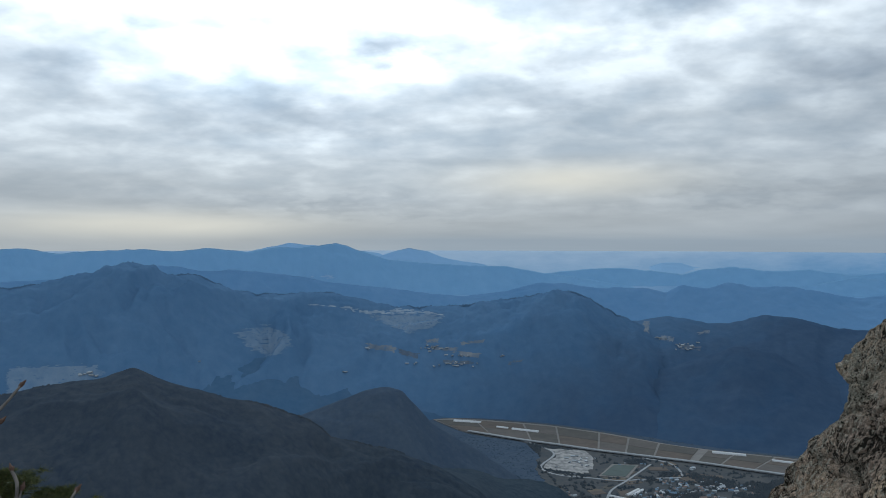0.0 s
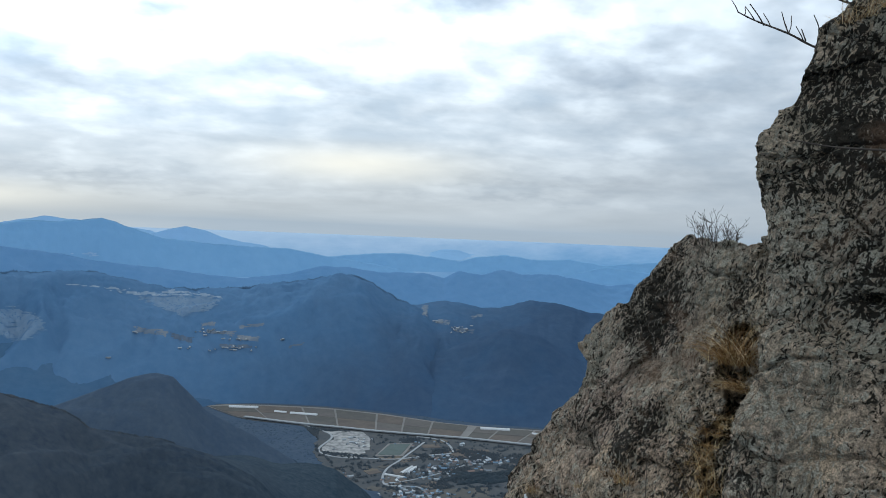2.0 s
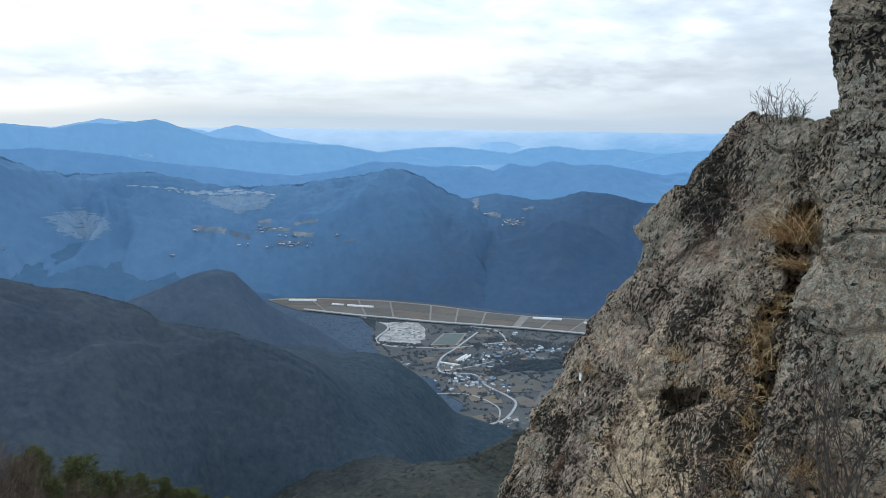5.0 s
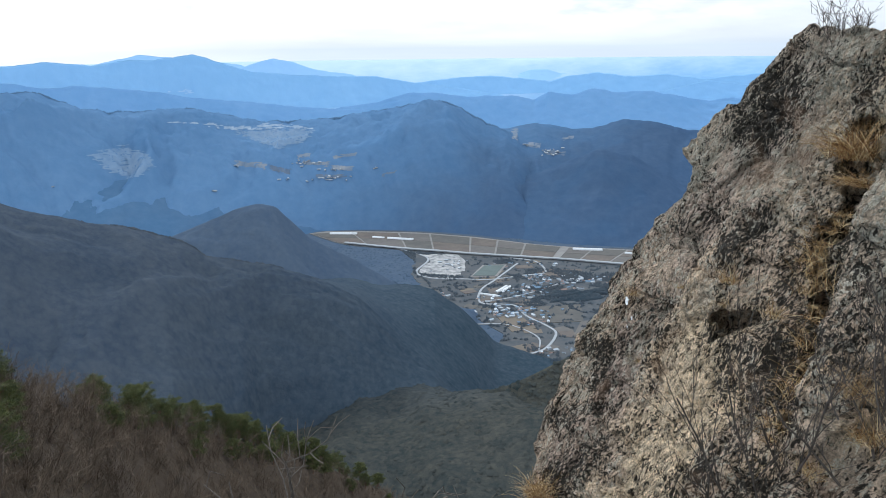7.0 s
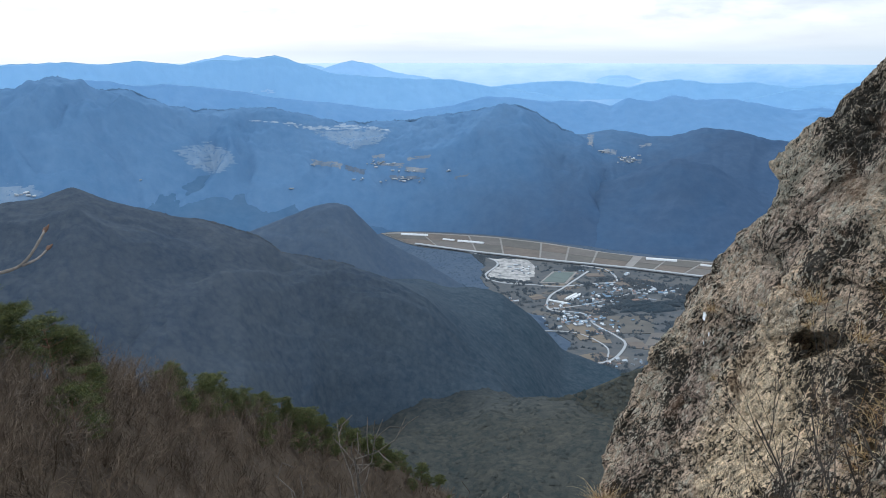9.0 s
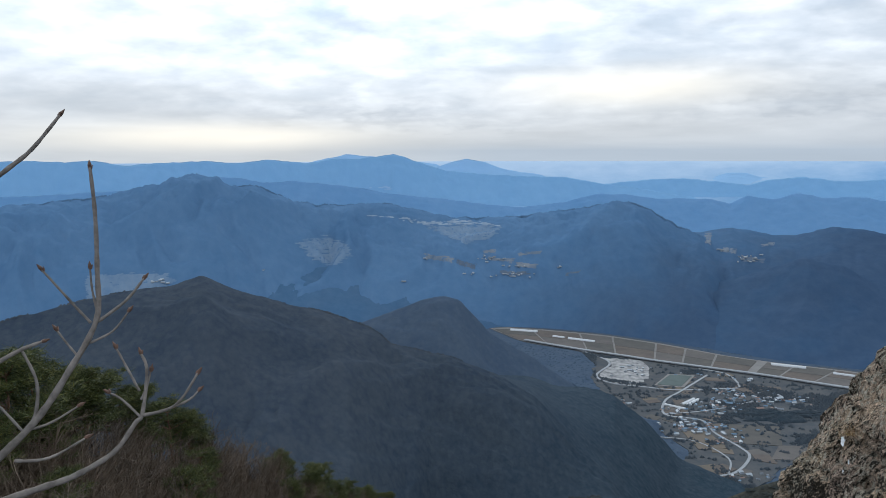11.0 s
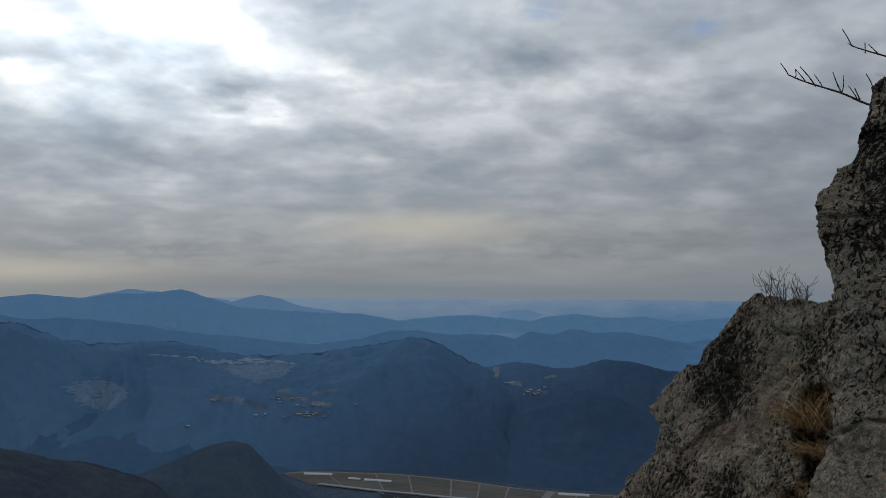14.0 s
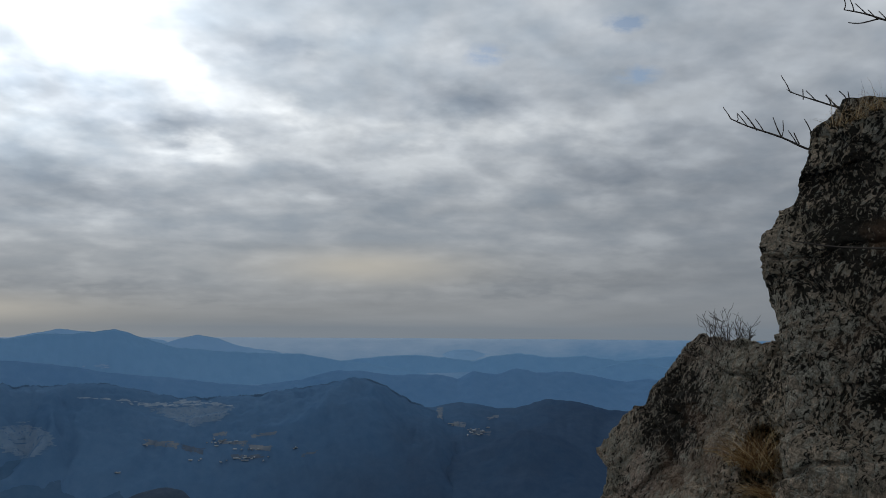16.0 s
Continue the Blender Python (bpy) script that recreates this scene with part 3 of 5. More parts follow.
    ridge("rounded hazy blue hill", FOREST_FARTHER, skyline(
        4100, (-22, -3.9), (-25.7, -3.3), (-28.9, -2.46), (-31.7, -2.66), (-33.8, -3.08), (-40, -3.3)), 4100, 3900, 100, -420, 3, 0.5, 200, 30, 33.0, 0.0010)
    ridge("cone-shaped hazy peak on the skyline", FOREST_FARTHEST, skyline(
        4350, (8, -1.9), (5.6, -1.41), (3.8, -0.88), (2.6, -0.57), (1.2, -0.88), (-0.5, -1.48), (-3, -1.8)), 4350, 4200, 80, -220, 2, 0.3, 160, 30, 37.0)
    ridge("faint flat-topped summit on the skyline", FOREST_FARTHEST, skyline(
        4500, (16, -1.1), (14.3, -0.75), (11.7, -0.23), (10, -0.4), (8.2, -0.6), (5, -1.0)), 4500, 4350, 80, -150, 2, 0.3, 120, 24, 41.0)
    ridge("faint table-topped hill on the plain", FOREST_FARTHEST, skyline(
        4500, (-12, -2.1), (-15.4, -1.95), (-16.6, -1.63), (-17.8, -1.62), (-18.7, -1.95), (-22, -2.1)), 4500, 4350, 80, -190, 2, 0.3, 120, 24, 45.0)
    return main, low, spur_a, spur_b, far, brown, knoll, olive


# ---- the rock outcrop beside the ledge ----
SLAB = ((-0.029, -1.0, 0.0), (0.486, -0.014, 0.874), (-0.874, 0.025, 0.486), -2.53)
PILLAR = ((0.627, -0.779, 0.0), (0.296, 0.238, 0.925), (-0.72, -0.58, 0.38), -3.158)
SLAB_OUTLINE = [(-3.58, 1.42), (-4.04, 1.38), (-4.38, 1.43), (-4.50, 1.27), (-4.70, 0.84), (-4.88, 0.64), (-5.10, 0.50), (-4.74, 0.38), (-4.72, 0.20), (-4.82, -0.10),
                (-5.04, -0.47), (-5.06, -0.80), (-4.99, -1.22), (-4.90, -1.58), (-4.77, -1.86), (-4.46, -2.06), (-4.1, -3.0), (-3.9, -3.5), (-0.6, -3.5), (-0.6, 1.45)]
PILLAR_OUTLINE = [(1.6, 2.7), (-0.10, 2.56), (-0.29, 2.48), (-0.38, 2.49), (-0.50, 2.38), (-0.55, 2.32), (-0.55, 2.19), (-0.62, 2.12), (-0.63, 2.03), (-0.69, 1.99), (-0.75, 1.82),
                  (-0.75, 1.67), (-0.69, 1.53), (-0.64, 1.32), (-0.63, 1.15), (-0.61, 0.97), (-0.63, 0.71), (-0.68, 0.51), (-0.68, 0.33), (-0.69, 0.15), (-0.71, -0.03),
                  (-0.75, -0.5), (-0.8, -1.4), (1.6, -1.4)]


def outline_distance(px, py, outline):
    """Signed distance to a closed outline, negative inside."""
    o = np.array(outline)
    best, inside = np.full(px.shape, 1e9), np.zeros(px.shape, bool)
    for (ax, ay), (bx, by) in zip(o, np.roll(o, -1, 0)):
        ex, ey = bx - ax, by - ay
        t = np.clip(((px - ax) * ex + (py - ay) * ey) / (ex * ex + ey * ey), 0, 1)
        best = np.minimum(best, (px - ax - t * ex) ** 2 + (py - ay - t * ey) ** 2)
        inside ^= ((ay > py) != (by > py)) & (px < (bx - ax) * (py - ay) / (by - ay + 1e-12) + ax)
    return np.sqrt(best) * np.where(inside, -1, 1)


def soft_max(a, b, k):
    h = np.clip(0.5 + 0.5 * (a - b) / k, 0, 1)
    return b * (1 - h) + a * h + k * h * (1 - h)


def block(p, frame3, outline, thick, wave, round_edge=0.06):
    u, v, n, c = frame3
    pu, pv, d = p @ np.array(u), p @ np.array(v), p @ np.array(n) - c
    side = outline_distance(pu, pv, outline)
    return np.maximum(soft_max(side, d - wave, round_edge), -(d + thick))


def capsule(p, a, b, r):
    a, b = np.array(a), np.array(b)
    t = np.clip((p - a) @ (b - a) / max((b - a) @ (b - a), 1e-9), 0, 1)
    return np.linalg.norm(p - a - t[:, None] * (b - a), axis=1) - r


CREVICE = [(2.68, 3.30, -0.50), (2.60, 3.24, -0.66), (2.55, 3.12, -0.86), (2.46, 3.18, -1.02), (2.40, 3.10, -1.16), (2.33, 3.00, -1.30), (2.24, 2.90, -1.45), (2.14, 2.80, -1.60), (2.02, 2.72, -1.84)]


def rock_field(p, kind):
    strata = p @ np.array([[0.80, 0.30, 0.52], [-0.35, 0.93, 0.0], [-0.5, -0.2, 0.84]]).T
    broad = fractal(p * 0.9 + 5, 3, 0.5)
    crag = fractal(strata * np.array([2.2, 1.6, 3.6]) + 9, 4, 0.42, True) + 0.10
    if kind == "slab":
        pu, pv = p @ np.array(SLAB[0]), p @ np.array(SLAB[1])
        # the facet beyond the split lies lower and is fluted down the fall line
        fold = np.interp(pv, [-1.9, -1.33, -1.04, -0.75, -0.64, -0.21, 0.1], [-4.0, -4.06, -4.08, -4.15, -4.17, -4.08, -3.95]) + 0.04 * perlin(p * 3.0 + 2)
        facet = 1 / (1 + np.exp(np.clip((pu - fold) / 0.022, -30, 30)))
        facet = facet * np.exp(np.minimum(pu - fold, 0) / 0.5) * np.clip((0.25 - pv) / 0.4, 0, 1) * np.clip((pv + 2.3) / 0.5, 0, 1)
        flute = np.abs(perlin(np.stack([pu * 7.0, pv * 1.1, 0 * pu + 4], -1))) * 0.06 * np.clip((fold - pu) * 6, 0, 1) * np.clip((pu + 4.95) * 3, 0, 1)
        d = block(p, SLAB, SLAB_OUTLINE, 1.2, 0.10 * broad + 0.10 * (crag - 0.45) - 0.11 * facet - flute)
        # a pocket, and a split that frees a small block
        into = np.array([0.204, 0.316, -0.14])
        for a, r in (((2.15, 3.60, -1.56), 0.06), ((2.15, 3.52, -1.53), 0.08), ((2.15, 3.44, -1.50), 0.08), ((2.16, 3.36, -1.46), 0.075), ((2.17, 3.28, -1.42), 0.055), ((2.13, 3.50, -1.60), 0.06), ((1.97, 4.15, -1.84), 0.065)):
            d = np.maximum(d, -capsule(p, np.array(a) - 0.7 * into, np.array(a) + 0.6 * into, r))
        for a, c, r in (((2.22, 4.02, -1.41), (2.14, 4.07, -1.57), 0.065), ((2.14, 4.07, -1.57), (2.02, 4.11, -1.79), 0.075), ((2.02, 4.11, -1.79), (1.91, 4.09, -1.98), 0.065), ((1.91, 4.09, -1.98), (1.68, 4.01, -2.39), 0.04),
                        ((1.95, 4.60, -1.92), (1.97, 4.20, -1.94), 0.04)):
            d = np.maximum(d, -capsule(p, a, c, r))
        # the crevice against the pillar, cut deep
        for a, c in zip(CREVICE, CREVICE[1:]):
            way = np.array(a) / np.linalg.norm(a)
            for k in (0.0, 0.1, 0.2, 0.3):
                d = np.maximum(d, -capsule(p, np.array(a) + k * way, np.array(c) + k * way, 0.10 if a[2] > -1.1 else 0.075))
        return d + 0.06 * (0.45 - crag) - 0.012
    d = block(p, PILLAR, PILLAR_OUTLINE, 1.3, 0.12 * broad + 0.14 * (crag - 0.45), 0.06)
    for a, c in zip(CREVICE, CREVICE[1:]):
        d = np.maximum(d, -capsule(p, a, c, 0.04))
    d = np.maximum(d, -capsule(p, (2.1, 2.70, -0.13), (2.75, 2.1, -0.22), 0.022))
    return d + 0.05 * (0.45 - crag)


def surface(kind, low, high, step):
    """The rock's skin as quads, one vertex a cell that it crosses."""
    axes = [np.arange(a, b, step) for a, b in zip(low, high)]
    shape = tuple(len(a) for a in axes)
    g = np.stack(np.meshgrid(*axes, indexing="ij"), -1).reshape(-1, 3)
    f = np.concatenate([rock_field(c, kind) for c in np.array_split(g, max(1, len(g) // 400000))]).reshape(shape)
    # closed where the box cuts it
    for ax in range(3):
        for end in (0, 1, -2, -1):
            cut_at = tuple(end if k == ax else slice(None) for k in range(3))
            f[cut_at] = np.maximum(f[cut_at], 0.01)
    s = f < 0
    total, count = np.zeros(tuple(n - 1 for n in shape) + (3,)), np.zeros(tuple(n - 1 for n in shape))
    corner = [(i, j, k) for i in (0, 1) for j in (0, 1) for k in (0, 1)]
    cut = lambda a, o: a[o[0]:a.shape[0] - 1 + o[0], o[1]:a.shape[1] - 1 + o[1], o[2]:a.shape[2] - 1 + o[2]]
    for a in corner:
        for ax in range(3):
            if a[ax]:
                continue
            b = tuple(1 if k == ax else a[k] for k in range(3))
            fa, fb = cut(f, a), cut(f, b)
            m = (fa < 0) != (fb < 0)
            t = np.where(m, fa / np.where(m, fa - fb, 1), 0)
            for k in range(3):
                total[..., k] += np.where(m, a[k] + (t if k == ax else 0), 0)
            count += m
    on = count > 0
    index = np.full(on.shape, -1)
    index[on] = np.arange(on.sum())
    where = np.argwhere(on)
    verts = (where + total[on] / count[on][:, None]) * step + np.array(low)
    faces = []
    for ax in range(3):
        o = [k for k in range(3) if k != ax]
        sl0, sl1 = [slice(1, -1)] * 3, [slice(1, -1)] * 3
        sl0[ax], sl1[ax] = slice(0, -1), slice(1, None)
        cross = s[tuple(sl0)] != s[tuple(sl1)]
        first = s[tuple(sl0)][cross]
        at = np.argwhere(cross)
        base = at.copy()
        for k in o:
            base[:, k] += 1
        quad = []
        for du, dv in ((0, 0), (1, 0), (1, 1), (0, 1)):
            c = base.copy()
            c[:, o[0]] -= du
            c[:, o[1]] -= dv
            quad.append(index[c[:, 0], c[:, 1], c[:, 2]])
        quad = np.stack(quad, 1)
        flip = first if ax != 1 else ~first
        quad[~flip] = quad[~flip][:, ::-1]
        faces.append(quad)
    faces = np.concatenate(faces)
    return verts, faces[(faces >= 0).all(1)]


def split_quads(v, f):
    """Each quad into four."""
    e = np.sort(np.stack([f, np.roll(f, -1, 1)], -1).reshape(-1, 2), 1)
    pairs, inv = np.unique(e, axis=0, return_inverse=True)
    inv = inv.reshape(-1, 4) + len(v)
    mid = v[pairs].mean(1)
    c = v[f].mean(1)
    ci = np.arange(len(f)) + len(v) + len(mid)
    out = [np.stack([f[:, k], inv[:, k], ci, inv[:, k - 1]], 1) for k in range(4)]
    return np.concatenate([v, mid, c]), np.concatenate(out)


def normals(v, f):
    n = np.cross(v[f[:, 2]] - v[f[:, 0]], v[f[:, 3]] - v[f[:, 1]])
    out = np.zeros_like(v)
    for k in range(4):
        np.add.at(out, f[:, k], n)
    return out / np.maximum(np.linalg.norm(out, axis=1), 1e-9)[:, None]


def make_rock():
    thing = new("rock_outcrop")
    turn = np.array([[0.8, 0.3, 0.5], [-0.35, 0.93, 0.0], [-0.5, -0.2, 0.84]]).T
    tagged(thing, "craggy grey granite outcrop with lichen and moss beside the ledge", "rock")
    for kind, low, high, name, label in (("slab", (0.4, 0.4, -4.7), (4.6, 5.5, 0.4), "slab", "tilted grey and tan rock slab"),
                                         ("pillar", (1.2, 0.8, -1.9), (4.9, 4.1, 1.9), "pillar", "upright dark grey rock pillar")):
        v, f = surface(kind, low, high, 0.035)
        # the faces towards the ledge are cut finer
        c = v[f].mean(1)
        n = normals(v, f)
        seen = (n[f[:, 0]] * -c).sum(1) / np.linalg.norm(c, axis=1) > -0.15
        seen &= (np.degrees(np.arctan2(c[:, 0], c[:, 1])) < 52) & (c[:, 1] > 1.6) & (c[:, 2] > -3.3 + 0.25 * c[:, 0])
        rest = f[~seen]
        v, f = split_quads(*split_quads(v, f[seen]))
        f = np.concatenate([f, rest])
        n = normals(v, f)
        q = v @ turn + 0.05 * np.stack([perlin(v * 6 + 3), perlin(v * 6 + 40), perlin(v * 6 + 80)], 1)
        chunk, gap = worley(q * np.array([2.4, 2.0, 4.2]))
        chip, split = worley(q * np.array([9.0, 7.0, 15.0]))
        grit, hair = worley((q + 0.02 * np.stack([perlin(v * 21 + 3), perlin(v * 21 + 40), perlin(v * 21 + 80)], 1)) * np.array([26.0, 15.0, 36.0]))
        patch = np.clip(0.5 + 1.6 * perlin(v * 2.3 + 11), 0, 1)
        crack = np.clip(1 - gap / 0.09, 0, 1) * 0.045 + np.clip(1 - split / 0.14, 0, 1) * 0.022 * patch + np.clip(1 - hair / 0.2, 0, 1) * 0.009 * (1 - 0.4 * patch)
        flakes = fractal(v @ turn * np.array([7, 5, 12]), 4, 0.6, True) - 0.45
        pits = np.clip(perlin(v * np.array([24, 15, 24]) + 5) - 0.16, 0, 1) * 0.055
        v = v + n * (0.016 * flakes + 0.030 * (chunk - 0.5) + 0.018 * patch * (chip - 0.5) + 0.010 * (grit - 0.5) - 0.65 * crack - 0.5 * pits)[:, None]
        link(name, mesh(name, v, f, False), ROCK, thing, label)
    return thing


def make_ledge():
    """The flat rock on which the camera stands."""
    v, f, seg = [], [], 40
    for ring, (rad, z) in enumerate(((0.0, -1.62), (0.35, -1.63), (0.62, -1.66), (0.74, -1.78), (0.85, -2.4), (1.0, -3.4))):
        for k in range(seg):
            a = 2 * math.pi * k / seg
            w = 1 + 0.14 * noise.noise((math.cos(a) * 2, math.sin(a) * 2, z))
            v.append((math.cos(a) * rad * w, math.sin(a) * rad * w - 0.1, z + 0.03 * noise.noise((math.cos(a) * 4, math.sin(a) * 4, rad * 5))))
    for r in range(5):
        for k in range(seg):
            f.append((r * seg + k, r * seg + (k + 1) % seg, (r + 1) * seg + (k + 1) % seg, (r + 1) * seg + k)[::-1])
    tagged(link("rock_ledge", mesh("rock_ledge", v, f, False), ROCK), "flat grey rock ledge at the summit", "ledge", kind="structure")
from mathutils.bvhtree import BVHTree

LAND = make_ground()
RIDGES = make_ridges()
make_rock()
make_ledge()


# ---- the valley floor: fields, roads, quarry yard, houses ----
SOIL = woodland("bare_valley_soil", (0.070, 0.083, 0.098), (0.122, 0.124, 0.124), 0.05, 0.014, 0.5, 0.2)
TRACK = plain("pale_farm_track", (0.200, 0.196, 0.190), 0.95, 0.12, 0.05)
TARMAC = plain("pale_concrete_road", (0.29, 0.31, 0.33), 0.9, 0.10, 0.08)
GRAVEL = woodland("quarry_gravel", (0.16, 0.165, 0.175), (0.44, 0.44, 0.43), 0.10, 0.05, 0.5, 0.3)
PITCH = plain("worn_green_pitch", (0.092, 0.120, 0.118), 0.95, 0.10, 0.05)
PLASTIC = plain("white_greenhouse_film", (0.58, 0.60, 0.62), 0.5, 0.08, 0.1)
WALL = plain("pale_rendered_wall", (0.30, 0.325, 0.35), 0.9, 0.15, 0.2)
ROOFS = [plain("blue_metal_roof", (0.15, 0.235, 0.33), 0.6, 0.15, 0.3), plain("grey_tiled_roof", (0.19, 0.215, 0.245), 0.8, 0.2, 0.3),
         plain("rust_red_roof", (0.235, 0.175, 0.155), 0.8, 0.2, 0.3), plain("white_sheet_roof", (0.40, 0.44, 0.48), 0.6, 0.1, 0.3)]
FIELDS = [woodland("field_" + n, d, l, 0.06, 0.02, 0.4, 0.2) for n, d, l in (
    ("brown", (0.118, 0.108, 0.102), (0.165, 0.145, 0.130)), ("olive", (0.100, 0.102, 0.100), (0.138, 0.132, 0.124)),
    ("grey", (0.122, 0.118, 0.116), (0.162, 0.152, 0.144)), ("straw", (0.142, 0.128, 0.112), (0.190, 0.165, 0.138)))]


def bm_mesh(name, bm, smooth=False):
    me = bpy.data.meshes.new(name)
    bm.to_mesh(me)
    bm.free()
    if smooth:
        me.polygons.foreach_set("use_smooth", [True] * len(me.polygons))
    return me


def slab_mesh(name, outline, z, thick=0.4):
    """A flat outline raised to a thin plate with a bevelled rim."""
    bm = bmesh.new()
    low = [bm.verts.new((x, y, z - 1.0)) for x, y in outline]
    top = [bm.verts.new((x, y, z + thick)) for x, y in outline]
    face = bm.faces.new(top)
    for i in range(len(low)):
        bm.faces.new((low[i - 1], low[i], top[i], top[i - 1]))
    bmesh.ops.recalc_face_normals(bm, faces=bm.faces)
    bmesh.ops.triangulate(bm, faces=[face])
    return bm_mesh(name, bm)


def smooth_line(points, n=8):
    """Points along a rounded line through the given ones."""
    p = np.array([points[0], *points, points[-1]], float)
    t = np.linspace(0, 1, n, endpoint=False)[:, None]
    out = []
    for a, b, c, d in zip(p, p[1:], p[2:], p[3:]):
        out.append(0.5 * (2 * b + (c - a) * t + (2 * a - 5 * b + 4 * c - d) * t ** 2 + (3 * b - a - 3 * c + d) * t ** 3))
    return np.concatenate(out + [p[-1:]])


def ribbon(name, points, width, z, label, category="road", mat=None, thick=0.5):
    line = smooth_line(points)
    d = np.gradient(line, axis=0)
    side = np.stack([-d[:, 1], d[:, 0]], 1)
    side /= np.linalg.norm(side, axis=1)[:, None]
    left, right = line + side * width / 2, line - side * width / 2
    n = len(line)
    v = [(*p, z + thick) for p in left] + [(*p, z + thick) for p in right] + [(*p, z - 2) for p in left] + [(*p, z - 2) for p in right]
    f = []
    for i in range(n - 1):
        f += [(i + 1, i, n + i, n + i + 1), (i, i + 1, 2 * n + i + 1, 2 * n + i), (n + i + 1, n + i, 3 * n + i, 3 * n + i + 1)]
    return tagged(link(name, mesh(name, v, f, False), mat or TARMAC), label, category, kind="structure")


FLOOR_Z = VALLEY + 0.5
FARM_OUTLINE = [(-34, 2432), (27, 2453), (150, 2428), (334, 2367), (503, 2264), (652, 2142), (770, 2076), (917, 2016), (1250, 1860), (1100, 1560), (760, 1480), (570, 1400),
                (500, 1330), (440, 1262), (345, 1262), (330, 1330), (372, 1440), (338, 1540), (325, 1600), (262, 1690), (248, 1800), (242, 1900), (262, 2030), (238, 2156), (78, 2258)]
ROAD = [(60, 2283), (78, 2271), (238, 2170), (351, 2110), (428, 2067), (503, 2031), (592, 1990), (691, 1943), (810, 1875), (1000, 1770)]
FAR_EDGE = [(-31, 2431), (27, 2446), (150, 2421), (334, 2360), (503, 2257), (652, 2136), (770, 2070), (917, 2010), (1180, 1870)]


VILLAGE_STREET = [(546, 1942), (451, 1810), (393, 1731), (372, 1635), (443, 1603), (452, 1528), (479, 1457), (483, 1409), (438, 1339), (391, 1314), (340, 1288)]


def along(points, s):
    p = np.array(points, float)
    d = np.concatenate([[0], np.cumsum(np.linalg.norm(np.diff(p, axis=0), axis=1))])
    return np.array([np.interp(s * d[-1], d, p[:, k]) for k in (0, 1)])


def ragged(outline, size):
    """The outline with an uneven edge."""
    line = smooth_line(outline + outline[:1], 8)[:-1]
    return [(x + size * noise.noise((x * 0.05, y * 0.05, 2)), y + size * noise.noise((x * 0.05, y * 0.05, 7))) for x, y in line.tolist()]


def make_valley():
    edge = smooth_line(FARM_OUTLINE + FARM_OUTLINE[:1], 10)[:-1]
    edge = [(x + 14 * noise.noise((x * 0.02, y * 0.02, 1)) + 7 * noise.noise((x * 0.07, y * 0.07, 5)), y + 16 * noise.noise((x * 0.02, y * 0.02, 9))) if y < 2040 else (x, y) for x, y in edge.tolist()]
    tagged(link("valley_floor", slab_mesh("valley_floor", edge, FLOOR_Z), SOIL), "bare brown farmland on the valley floor", "ground", kind="structure")
    strip = [tuple(along(FAR_EDGE, s)) for s in np.linspace(0, 1, 24)] + [tuple(along(ROAD, s)) for s in np.linspace(1, 0.0, 24)]
    tagged(link("farm_track", slab_mesh("farm_track", strip, FLOOR_Z + 0.5), TRACK), "pale dirt tracks between the fields", "track", kind="structure")
    cuts = [0.0, 0.10, 0.22, 0.30, 0.405, 0.475, 0.545, 0.63, 0.645, 0.70, 0.775, 0.86, 0.93, 1.0]
    for k, (a, b) in enumerate(zip(cuts, cuts[1:])):
        if b - a < 0.03:
            continue
        for lo, hi in ((0.05, 0.50), (0.515, 0.93)):
            shape = []
            for s, t in ((a + 0.0025, lo), (b - 0.0025, lo), (b - 0.0025, hi), (a + 0.0025, hi)):
                p = along(ROAD, s) * (1 - t) + along(FAR_EDGE, s) * t
                shape.append(tuple(p))
            mat = FIELDS[(k * 2 + (lo > 0.3)) % 3]
            tagged(link("field", slab_mesh("field", shape, FLOOR_Z + 1.2), mat), "fallow winter field with dirt edges", "field", "valley fields", "structure")
    ribbon("highway", ROAD[1:], 11, FLOOR_Z + 5, "pale raised highway across the valley", thick=1.0)
    ribbon("road", [(232, 2180), (289, 2096), (305, 2028), (255, 1920), (287, 1856), (366, 1830), (437, 1811), (531, 1828), (597, 1844), (600, 1950), (540, 2000)], 6, FLOOR_Z + 1.2, "pale village road round the yard")
    ribbon("road", VILLAGE_STREET, 5.5, FLOOR_Z + 1.3, "winding pale village street")
    ribbon("road", [(367, 1638), (440, 1655), (520, 1690), (600, 1740)], 4, FLOOR_Z + 1.2, "narrow village lane")
    ribbon("road", [(330, 1500), (400, 1480), (440, 1400), (420, 1330)], 3.5, FLOOR_Z + 1.2, "narrow lane between farm plots")
    tagged(link("gravel_yard", slab_mesh("gravel_yard", ragged([(292, 2088), (312, 2028), (264, 1925), (292, 1862), (340, 1850), (374, 1885), (398, 1950), (402, 2056), (350, 2080)], 9), FLOOR_Z + 1.0), GRAVEL), "pale grey gravel works yard", "yard", kind="structure")
    tagged(link("sports_field", slab_mesh("sports_field", [(398, 1852), (450, 1938), (504, 1930), (455, 1840)], FLOOR_Z + 1.6), PITCH), "dull green school sports field", "sports field", kind="structure")
    tagged(link("sports_track", slab_mesh("sports_track", [(390, 1846), (446, 1946), (513, 1936), (460, 1832)], FLOOR_Z + 1.0), TRACK), "pale border round the sports field", "track", kind="structure")
